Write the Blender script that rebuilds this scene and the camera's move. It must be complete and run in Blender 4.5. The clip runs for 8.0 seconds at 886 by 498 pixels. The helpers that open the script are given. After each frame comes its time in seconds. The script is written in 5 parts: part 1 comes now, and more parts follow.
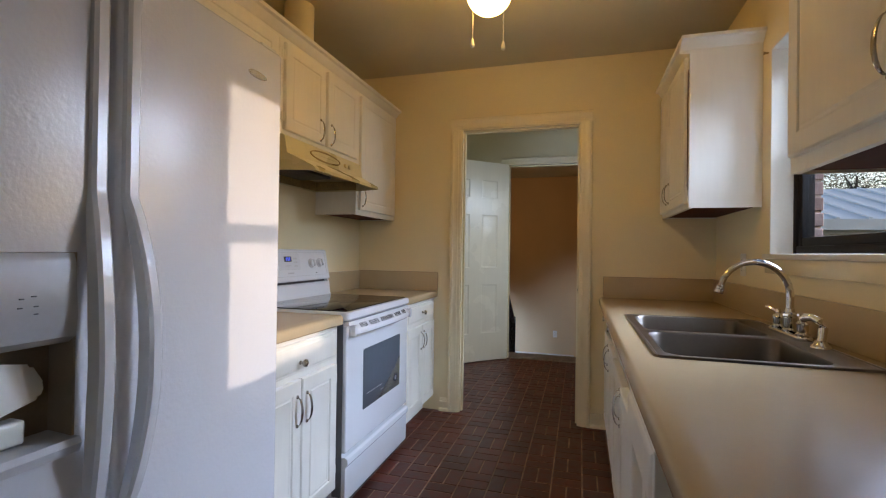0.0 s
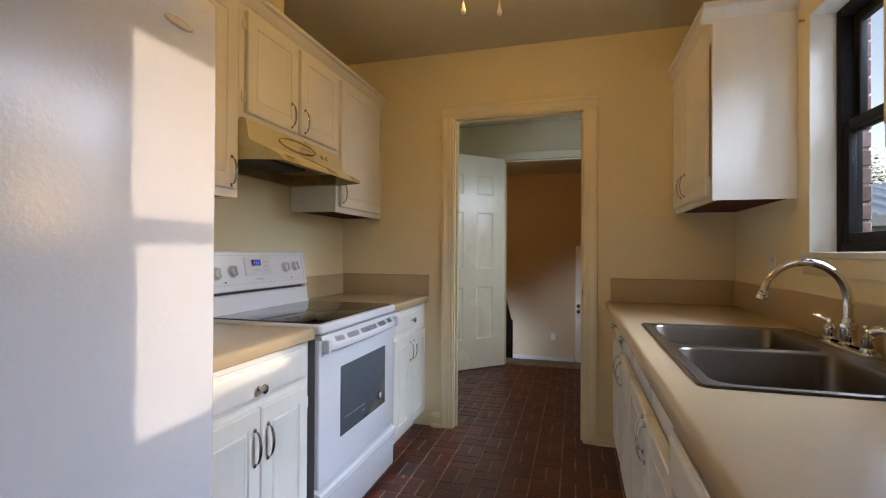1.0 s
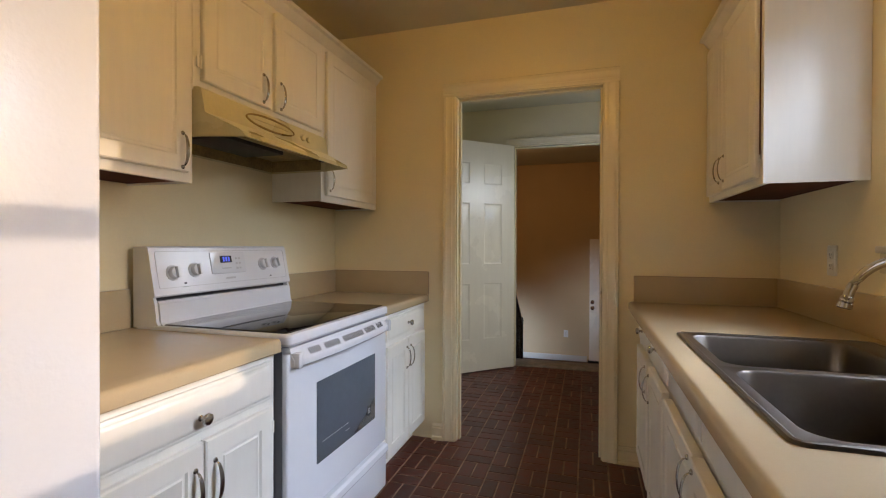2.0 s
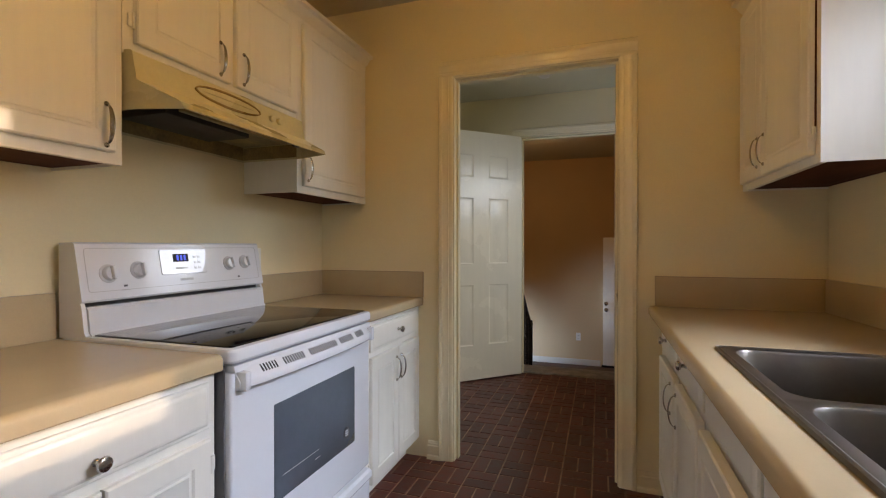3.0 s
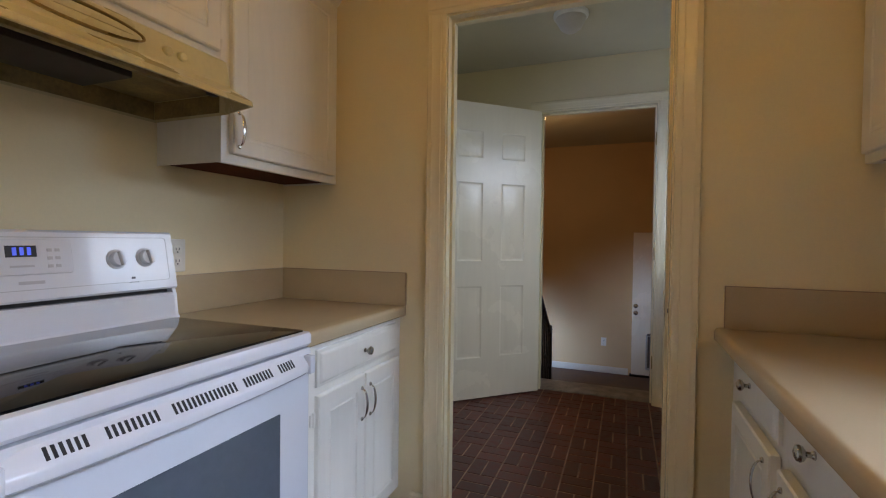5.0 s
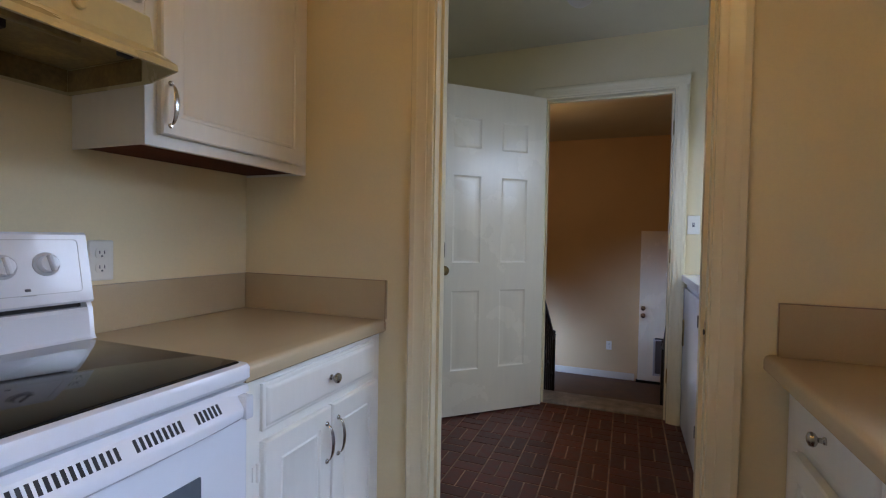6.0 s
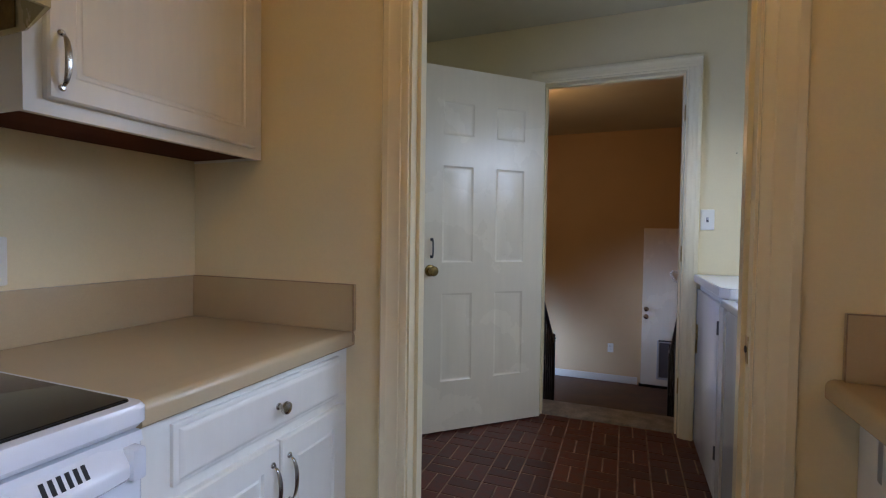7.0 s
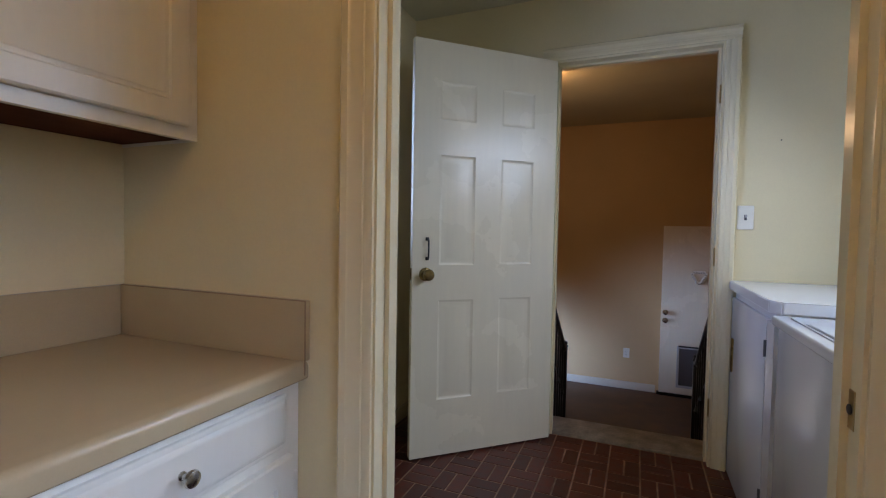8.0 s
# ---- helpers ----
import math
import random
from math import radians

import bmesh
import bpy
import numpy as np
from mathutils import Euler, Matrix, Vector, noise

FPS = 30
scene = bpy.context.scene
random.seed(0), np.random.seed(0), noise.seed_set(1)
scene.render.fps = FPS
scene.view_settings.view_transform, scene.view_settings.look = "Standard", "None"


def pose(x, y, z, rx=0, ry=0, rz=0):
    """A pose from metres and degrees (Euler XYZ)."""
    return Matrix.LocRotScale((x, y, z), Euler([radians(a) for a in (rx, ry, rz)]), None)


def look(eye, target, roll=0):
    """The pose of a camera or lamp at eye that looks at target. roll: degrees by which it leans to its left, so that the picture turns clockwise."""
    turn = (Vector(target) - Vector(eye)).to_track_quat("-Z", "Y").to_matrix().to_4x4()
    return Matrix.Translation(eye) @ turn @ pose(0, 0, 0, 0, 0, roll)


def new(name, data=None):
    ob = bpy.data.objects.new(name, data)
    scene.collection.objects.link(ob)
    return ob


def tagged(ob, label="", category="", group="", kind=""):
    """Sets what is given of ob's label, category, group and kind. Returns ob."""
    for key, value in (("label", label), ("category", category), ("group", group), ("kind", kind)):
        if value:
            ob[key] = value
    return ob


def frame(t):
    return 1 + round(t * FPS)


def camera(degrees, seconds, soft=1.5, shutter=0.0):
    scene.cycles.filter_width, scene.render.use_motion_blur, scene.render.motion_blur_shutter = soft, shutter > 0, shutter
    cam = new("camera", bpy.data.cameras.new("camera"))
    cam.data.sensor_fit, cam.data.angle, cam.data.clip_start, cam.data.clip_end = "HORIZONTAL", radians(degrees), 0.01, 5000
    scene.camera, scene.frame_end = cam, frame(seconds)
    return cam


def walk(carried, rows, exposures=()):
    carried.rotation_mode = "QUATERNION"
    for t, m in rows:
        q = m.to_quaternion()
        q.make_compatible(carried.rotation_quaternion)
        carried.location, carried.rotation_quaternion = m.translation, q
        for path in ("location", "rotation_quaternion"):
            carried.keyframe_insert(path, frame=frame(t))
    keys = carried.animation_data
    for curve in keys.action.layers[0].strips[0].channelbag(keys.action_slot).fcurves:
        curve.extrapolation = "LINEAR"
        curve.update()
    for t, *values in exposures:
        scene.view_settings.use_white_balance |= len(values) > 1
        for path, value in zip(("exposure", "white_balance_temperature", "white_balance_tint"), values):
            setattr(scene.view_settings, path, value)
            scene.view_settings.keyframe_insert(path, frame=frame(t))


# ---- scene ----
cam = camera(87.2, 8.0, soft=1.15)
PATH = [
    (0, (0.309, 0.285, 1.149), (-0.257, 2.203, 1.162), 0.8),
    (0.5, (0.287, 0.431, 1.147), (-0.267, 2.353, 1.165), 0.5),
    (1, (0.251, 0.576, 1.153), (-0.295, 2.5, 1.167), 0.3),
    (1.5, (0.232, 0.728, 1.145), (-0.335, 2.646, 1.159), 0.1),
    (1.7, (0.224, 0.795, 1.16), (-0.351, 2.71, 1.149), 0.1),
    (3, (0.218, 1.188, 1.14), (-0.422, 3.083, 1.128), 0.0),
    (3.5, (0.202, 1.345, 1.144), (-0.431, 3.242, 1.128), 0.1),
    (4, (0.184, 1.498, 1.137), (-0.459, 3.391, 1.119), 0.3),
    (4.2, (0.18, 1.558, 1.131), (-0.478, 3.446, 1.111), 0.4),
    (5.5, (0.125, 1.949, 1.151), (-0.622, 3.804, 1.101), 0.8),
    (6, (0.09, 2.1, 1.159), (-0.645, 3.96, 1.104), 1.0),
    (6.5, (0.069, 2.235, 1.152), (-0.655, 4.099, 1.097), 1.0),
    (7, (0.042, 2.37, 1.147), (-0.686, 4.232, 1.089), 0.8),
    (7.5, (0.018, 2.525, 1.149), (-0.732, 4.378, 1.086), 0.7),
    (8, (-0.005, 2.69, 1.162), (-0.779, 4.533, 1.087), 1.0),
]
EXPOSURES = [(0.0, 0.05, 6450, 18), (1.0, 0.01, 6750, 18), (1.5, 0.0, 6900, 19), (3.0, -0.07, 7350, 21), (4.0, -0.11, 7300, 21), (5.5, -0.23, 6150, 21), (6.0, -0.23, 6050, 22), (6.5, -0.23, 6050, 23), (7.5, -0.19, 6200, 23), (8.0, -0.18, 6250, 23)]
walk(cam, [(t, look(eye, target, roll)) for t, eye, target, roll in PATH], EXPOSURES)

# ---- world, sun, large lights ----
SUN_WAY = Vector((-1.0, -0.332, -0.2476))
world = bpy.data.worlds.new("sky")
scene.world = world
world.use_nodes = True
wn = world.node_tree
sky = wn.nodes.new("ShaderNodeTexSky")
sky.sky_type = "NISHITA"
sky.sun_disc = False
sky.sun_elevation = radians(13.2)
sky.sun_rotation = radians(71)
wn.links.new(sky.outputs[0], wn.nodes["Background"].inputs[0])
wn.nodes["Background"].inputs[1].default_value = 0.20

sun_data = bpy.data.lights.new("sun", "SUN")
sun_data.energy, sun_data.angle, sun_data.color = 1.8, radians(0.6), (1.0, 0.86, 0.66)
sun = new("sun", sun_data)
sun.matrix_world = look((30, 10, 9), Vector((30, 10, 9)) + SUN_WAY)


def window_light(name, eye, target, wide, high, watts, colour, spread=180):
    """An area lamp: daylight at an opening, mostly downwards, as from the sky, or added fill."""
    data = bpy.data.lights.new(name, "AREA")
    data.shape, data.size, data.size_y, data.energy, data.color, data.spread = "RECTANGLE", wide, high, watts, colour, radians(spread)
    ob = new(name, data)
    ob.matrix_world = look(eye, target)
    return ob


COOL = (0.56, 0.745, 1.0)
# Weak fill added behind the camera, at an unseen opening cut in wall_east.
window_light("rear_fill_light", (1.17, -1.35, 1.5), (-0.9, 0.6, 0.6), 0.7, 0.9, 1.0, COOL, 130)
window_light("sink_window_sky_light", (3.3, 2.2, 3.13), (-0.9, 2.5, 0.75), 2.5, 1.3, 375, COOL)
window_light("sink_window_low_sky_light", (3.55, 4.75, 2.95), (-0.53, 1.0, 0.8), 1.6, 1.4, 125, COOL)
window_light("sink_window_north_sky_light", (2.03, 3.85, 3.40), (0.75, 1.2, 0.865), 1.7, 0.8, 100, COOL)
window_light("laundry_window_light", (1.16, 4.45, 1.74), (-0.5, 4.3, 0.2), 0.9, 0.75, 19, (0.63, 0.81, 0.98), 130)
# Blue fill added to cool the far laundry wall; its west opening is unseen.
window_light("laundry_side_fill", (-1.33, 4.30, 1.55), (0.85, 5.3, 1.55), 0.75, 0.75, 4, (0.36, 0.54, 1.0), 75)
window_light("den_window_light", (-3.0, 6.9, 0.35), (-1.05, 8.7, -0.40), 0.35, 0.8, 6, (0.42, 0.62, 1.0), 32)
# Narrow beam added only to brighten the outside door, not real sky light.
window_light("den_door_fill", (-3.0, 6.9, 0.45), (0.75, 8.65, 0.25), 0.4, 0.9, 2.0, (0.46, 0.66, 1.0), 22)
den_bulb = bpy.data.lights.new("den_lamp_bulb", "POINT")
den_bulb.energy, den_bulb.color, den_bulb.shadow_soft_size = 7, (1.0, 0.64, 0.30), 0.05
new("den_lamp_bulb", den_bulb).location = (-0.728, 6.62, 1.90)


# ---- materials ----
def nodes_of(name):
    m = bpy.data.materials.new(name)
    m.use_nodes = True
    return m, m.node_tree, m.node_tree.nodes["Principled BSDF"]


def add_noise(t, scale, detail=4.0, stretch=None, rough=0.55):
    co = t.nodes.new("ShaderNodeTexCoord")
    n = t.nodes.new("ShaderNodeTexNoise")
    n.inputs["Scale"].default_value = scale
    n.inputs["Detail"].default_value = detail
    n.inputs["Roughness"].default_value = rough
    if stretch:
        mp = t.nodes.new("ShaderNodeMapping")
        mp.inputs["Scale"].default_value = stretch
        t.links.new(co.outputs["Object"], mp.inputs[0])
        t.links.new(mp.outputs[0], n.inputs["Vector"])
    else:
        t.links.new(co.outputs["Object"], n.inputs["Vector"])
    return n


def ramp(t, source, a, b, lo=0.3, hi=0.7):
    r = t.nodes.new("ShaderNodeValToRGB")
    r.color_ramp.elements[0].position, r.color_ramp.elements[1].position = lo, hi
    r.color_ramp.elements[0].color, r.color_ramp.elements[1].color = (*a, 1), (*b, 1)
    t.links.new(source, r.inputs[0])
    return r


def mix(t, kind, fac, a, b):
    m = t.nodes.new("ShaderNodeMix")
    m.data_type, m.blend_type = "RGBA", kind
    m.inputs[0].default_value = fac
    t.links.new(a, m.inputs[6])
    t.links.new(b, m.inputs[7])
    return m.outputs[2]


def bumpy(t, bsdf, source, strength, distance):
    b = t.nodes.new("ShaderNodeBump")
    b.inputs["Strength"].default_value = strength
    b.inputs["Distance"].default_value = distance
    t.links.new(source, b.inputs["Height"])
    t.links.new(b.outputs[0], bsdf.inputs["Normal"])


def surface(name, colour, rough, metal=0.0, spread=0.05, wear=0.08, big=1.7, fine=90.0, bump=0.15, dist=0.001, stretch=None, coat=0.0, gloss=0.5):
    """A surface with blotches at a large scale and grain at a small one."""
    m, t, b = nodes_of(name)
    n1, n2 = add_noise(t, big, 5.0), add_noise(t, fine, 3.0, stretch)
    lo = tuple(c * (1 - wear * 1.6) for c in colour)
    hi = tuple(min(1, c * (1 + wear)) for c in colour)
    r1 = ramp(t, n1.outputs[0], lo, hi)
    r2 = ramp(t, n2.outputs[0], (1 - wear,) * 3, (1.0,) * 3)
    t.links.new(mix(t, "MULTIPLY", 1.0, r1.outputs[0], r2.outputs[0]), b.inputs["Base Color"])
    rr = ramp(t, n1.outputs[0], (max(0.02, rough - spread),) * 3, (min(1, rough + spread),) * 3)
    t.links.new(rr.outputs[0], b.inputs["Roughness"])
    b.inputs["Metallic"].default_value = metal
    b.inputs["Coat Weight"].default_value = coat
    b.inputs["Specular IOR Level"].default_value = gloss
    if bump:
        bumpy(t, b, n2.outputs[0], bump, dist)
    return m


def glowing(name, colour, strength):
    m, t, b = nodes_of(name)
    b.inputs["Base Color"].default_value = (*colour, 1)
    b.inputs["Emission Color"].default_value = (*colour, 1)
    b.inputs["Emission Strength"].default_value = strength
    return m


def clear_glass(name, tint=(1, 1, 1)):
    m, t, b = nodes_of(name)
    b.inputs["Base Color"].default_value = (*tint, 1)
    b.inputs["Roughness"].default_value = 0.0
    b.inputs["Transmission Weight"].default_value = 1.0
    b.inputs["IOR"].default_value = 1.05
    return m


WALL = surface("cream_wall_paint", (0.80, 0.69, 0.43), 0.52, wear=0.03, fine=140, bump=0.12, dist=0.0012)
DENWALL = surface("tan_wall_paint", (0.66, 0.47, 0.25), 0.5, wear=0.03, fine=140, bump=0.12, dist=0.0012)
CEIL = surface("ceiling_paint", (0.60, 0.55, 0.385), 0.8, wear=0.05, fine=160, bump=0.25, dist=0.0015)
TRIM = surface("cream_trim_gloss", (0.82, 0.72, 0.48), 0.24, spread=0.01, wear=0.018, fine=60, bump=0.0)
RETURN = surface("white_window_return", (0.72, 0.67, 0.56), 0.5, wear=0.04)
CAB = surface("white_cabinet_paint", (0.81, 0.78, 0.69), 0.33, wear=0.035, big=2.6, fine=45, bump=0.1, stretch=(1, 1, 0.12))
DOORP = surface("white_door_paint", (0.84, 0.765, 0.60), 0.26, wear=0.03, big=2.0, fine=40, bump=0.12, stretch=(1, 1, 0.1))
# Bare wood of the cabinet undersides; also colours one strip of painted gap shade.
WOOD_GAP = surface("bare_red_brown_wood_and_gap_shade", (0.10, 0.026, 0.012), 0.8, gloss=0.15, wear=0.25, fine=25, stretch=(1, 0.1, 1))
LAM = surface("almond_laminate", (0.46, 0.355, 0.212), 0.21, spread=0.0, wear=0.025, big=3.0, fine=260, bump=0.04, dist=0.0003)
SPLASH = surface("tan_laminate_backsplash", (0.48, 0.365, 0.205), 0.38, wear=0.05, big=3.0, fine=260, bump=0.05, dist=0.0004)
ENAMEL = surface("white_enamel", (0.73, 0.74, 0.755), 0.18, spread=0.01, wear=0.012, fine=60, bump=0.03, coat=0.3)
FRIDGE = surface("textured_white_enamel", (0.75, 0.755, 0.775), 0.15, spread=0.006, wear=0.012, big=1.3, fine=95, bump=0.55, dist=0.0011)
BADGE = surface("bright_badge_metal", (0.80, 0.79, 0.76), 0.22, metal=0.75, wear=0.04, bump=0.0)
GLOSS = surface("clear_coated_white_panel", (0.72, 0.73, 0.75), 0.05, spread=0.0, wear=0.01, bump=0.0, coat=1.0)
HOODM = surface("aged_almond_enamel", (0.64, 0.57, 0.33), 0.28, wear=0.06, big=4, fine=60, bump=0.0)
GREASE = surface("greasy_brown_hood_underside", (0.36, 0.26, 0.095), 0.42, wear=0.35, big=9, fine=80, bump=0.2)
MESHF = surface("dark_hood_filter", (0.030, 0.017, 0.011), 0.6, wear=0.3, fine=220, bump=0.6, dist=0.002)
CHROME = surface("polished_chrome", (0.80, 0.80, 0.80), 0.07, metal=1.0, wear=0.03, fine=30, bump=0.0)
NICKEL = surface("brushed_nickel", (0.52, 0.50, 0.47), 0.22, metal=1.0, wear=0.08, fine=200, bump=0.05)
STEEL = surface("brushed_stainless_steel", (0.20, 0.175, 0.15), 0.36, metal=1.0, spread=0.02, wear=0.06, big=5, fine=80, bump=0.03, stretch=(1, 10, 1))
BRASS = surface("aged_brass", (0.42, 0.30, 0.12), 0.30, metal=1.0, wear=0.2, fine=60, bump=0.05)
IRON = surface("black_wrought_iron", (0.012, 0.012, 0.013), 0.45, wear=0.2, fine=90, bump=0.2)
BRONZE = surface("dark_bronze_window_frame", (0.011, 0.009, 0.008), 0.6, wear=0.25, fine=120, bump=0.1, gloss=0.15)
COOKTOP = surface("black_ceramic_glass", (0.010, 0.010, 0.011), 0.05, spread=0.0, wear=0.1, fine=200, bump=0.0, gloss=0.36)
OVENGLASS = surface("smoked_oven_glass", (0.085, 0.10, 0.115), 0.16, wear=0.06, fine=50, bump=0.0)
BLACK = surface("black_plastic", (0.015, 0.015, 0.016), 0.45, wear=0.1, bump=0.05)
GREYP = surface("light_grey_plastic", (0.50, 0.50, 0.50), 0.35, wear=0.05, bump=0.05)
DARKGREY = surface("dark_grey_print", (0.10, 0.10, 0.11), 0.5, wear=0.05, bump=0.0)
IVORY = surface("ivory_plastic", (0.82, 0.80, 0.72), 0.3, wear=0.03, bump=0.0)
TANREC = surface("tan_recess_plastic", (0.32, 0.25, 0.17), 0.4, wear=0.06, bump=0.05)
CARPET = surface("dark_brown_den_floor", (0.14, 0.075, 0.042), 0.55, wear=0.25, big=5, fine=180, bump=0.4, dist=0.002)
EDGE = surface("worn_laminate_edge", (0.34, 0.23, 0.13), 0.6, wear=0.2)
STONE = surface("worn_grey_stone_threshold", (0.30, 0.25, 0.20), 0.6, wear=0.25, big=12, fine=80, bump=0.3, dist=0.002)
MORTAR = surface("pale_brown_mortar", (0.40, 0.26, 0.18), 0.75, wear=0.40, big=7, fine=120, bump=0.4, dist=0.001)
GROUND = surface("dry_grass_ground", (0.10, 0.11, 0.05), 0.9, wear=0.3, big=3, fine=40, bump=0.5, dist=0.02)
METALROOF = surface("white_metal_roof", (0.82, 0.85, 0.88), 0.35, wear=0.05, big=2, fine=20)
SIDING = surface("grey_white_siding", (0.55, 0.55, 0.53), 0.6, wear=0.06)
REDPAINT = surface("red_painted_wood", (0.32, 0.05, 0.05), 0.5, wear=0.1)
BARK = surface("grey_bark", (0.10, 0.08, 0.06), 0.9, wear=0.3, fine=30, bump=0.6, dist=0.01)
LEAF = surface("green_leaves", (0.07, 0.10, 0.035), 0.6, wear=0.35, big=4, fine=8, bump=0.0)
GLASS = clear_glass("window_glass")
GLOBE = glowing("lit_lamp_glass", (1.0, 0.575, 0.122), 26.5)
DENGLOBE = glowing("lit_den_lamp_glass", (1.0, 0.55, 0.20), 10.0)
DIGIT = glowing("blue_display_digits", (0.10, 0.16, 1.0), 0.5)
FROST = surface("frosted_lamp_glass", (0.60, 0.55, 0.46), 0.35, wear=0.05, bump=0.05)


def brick_surface(name, a, b, rough):
    m, t, bs = nodes_of(name)
    info = t.nodes.new("ShaderNodeObjectInfo")
    geo = t.nodes.new("ShaderNodeNewGeometry")
    add = t.nodes.new("ShaderNodeMath")
    add.operation = "ADD"
    t.links.new(info.outputs["Random"], add.inputs[0])
    t.links.new(geo.outputs["Random Per Island"], add.inputs[1])
    fr = t.nodes.new("ShaderNodeMath")
    fr.operation = "FRACT"
    t.links.new(add.outputs[0], fr.inputs[0])
    r = ramp(t, fr.outputs[0], a, b, 0.0, 1.0)
    co = t.nodes.new("ShaderNodeNewGeometry")
    n1 = t.nodes.new("ShaderNodeTexNoise")
    n1.inputs["Scale"].default_value, n1.inputs["Detail"].default_value = 26, 5
    n2 = t.nodes.new("ShaderNodeTexNoise")
    n2.inputs["Scale"].default_value, n2.inputs["Detail"].default_value = 170, 3
    for n in (n1, n2):
        t.links.new(co.outputs["Position"], n.inputs["Vector"])
    s1 = ramp(t, n1.outputs[0], (0.55, 0.5, 0.5), (1.25, 1.2, 1.15), 0.28, 0.72)
    t.links.new(mix(t, "MULTIPLY", 1.0, r.outputs[0], s1.outputs[0]), bs.inputs["Base Color"])
    rr = ramp(t, n1.outputs[0], (rough - 0.1,) * 3, (rough + 0.12,) * 3)
    t.links.new(rr.outputs[0], bs.inputs["Roughness"])
    bumpy(t, bs, n2.outputs[0], 0.35, 0.0012)
    return m


BRICKF = brick_surface("red_brown_floor_brick", (0.062, 0.014, 0.009), (0.125, 0.029, 0.017), 0.38)
BRICKW = brick_surface("weathered_wall_brick", (0.22, 0.13, 0.10), (0.36, 0.25, 0.21), 0.8)

# ---- mesh helpers ----
ORIGIN = {}


def thing(name, at, label, category, group="", kind=""):
    ob = new(name)
    ob.location = at
    ORIGIN[ob.name] = Vector(at)
    return tagged(ob, label, category, group, kind)


def finish(name, bm, mats, smooth=32):
    bmesh.ops.recalc_face_normals(bm, faces=bm.faces)
    me = bpy.data.meshes.new(name)
    bm.to_mesh(me)
    bm.free()
    for m in mats if isinstance(mats, (list, tuple)) else [mats]:
        me.materials.append(m)
    me.polygons.foreach_set("use_smooth", [True] * len(me.polygons))
    me.set_sharp_from_angle(angle=radians(smooth))
    return me


def part(name, bm, material, parent, label=""):
    """One mesh, in the place's own metres, under a thing or a part."""
    me = finish(name, bm, material)
    o = ORIGIN[parent.name]
    me.transform(Matrix.Translation(-o))
    ob = new(name, me)
    ob.parent = parent
    ORIGIN[ob.name] = o
    return tagged(ob, label)


def whole(name, bm, material, label, category, kind="", at=None, group=""):
    """A thing of one mesh."""
    me = finish(name, bm, material)
    if at is None:
        at = (0, 0, 0)
    me.transform(Matrix.Translation(-Vector(at)))
    ob = new(name, me)
    ob.location = at
    ORIGIN[ob.name] = Vector(at)
    return tagged(ob, label, category, group, kind)


def box(bm, x0, x1, y0, y1, z0, z1, bevel=0.0, seg=2, slot=0):
    vs = [bm.verts.new((x, y, z)) for x in (x0, x1) for y in (y0, y1) for z in (z0, z1)]
    fs = [bm.faces.new([vs[i] for i in q]) for q in ((0, 1, 3, 2), (4, 6, 7, 5), (0, 4, 5, 1), (2, 3, 7, 6), (0, 2, 6, 4), (1, 5, 7, 3))]
    for f in fs:
        f.material_index = slot
    if bevel:
        es = list({e for f in fs for e in f.edges})
        bmesh.ops.bevel(bm, geom=es, offset=bevel, segments=seg, affect="EDGES", profile=0.5)
    return fs


def boxes(*rows, bevel=0.0):
    bm = bmesh.new()
    for r in rows:
        box(bm, *r, bevel=bevel)
    return bm


def prism(bm, pts, axis, a, b, slot=0):
    """Extrudes an outline along an axis. Outline in the two other axes, in order x, y, z."""
    def v(p, s):
        return {"x": (s, p[0], p[1]), "y": (p[0], s, p[1]), "z": (p[0], p[1], s)}[axis]
    lo = [bm.verts.new(v(p, a)) for p in pts]
    hi = [bm.verts.new(v(p, b)) for p in pts]
    n = len(pts)
    fs = [bm.faces.new((lo[i], lo[(i + 1) % n], hi[(i + 1) % n], hi[i])) for i in range(n)]
    fs += [bm.faces.new(lo), bm.faces.new(hi)]
    for f in fs:
        f.material_index = slot
    return fs


def tube(bm, pts, radius, n=10, flat=1.0, closed=False):
    """A round bar along points; radius may be a list."""
    pts = [Vector(p) for p in pts]
    rings = []
    ref = Vector((0.13, 0.21, 0.97))
    for i, p in enumerate(pts):
        d = (pts[min(i + 1, len(pts) - 1)] - pts[max(i - 1, 0)]).normalized()
        if abs(d.dot(ref)) > 0.9:
            u = d.cross(Vector((0, 1, 0))).normalized()
        else:
            u = d.cross(ref).normalized()
        w = d.cross(u)
        r = radius[i] if isinstance(radius, (list, tuple)) else radius
        rings.append([bm.verts.new(p + r * (math.cos(a) * u + flat * math.sin(a) * w)) for a in (2 * math.pi * k / n for k in range(n))])
    for a, b in zip(rings, rings[1:]):
        for k in range(n):
            bm.faces.new((a[k], a[(k + 1) % n], b[(k + 1) % n], b[k]))
    bm.faces.new(rings[0])
    bm.faces.new(rings[-1])


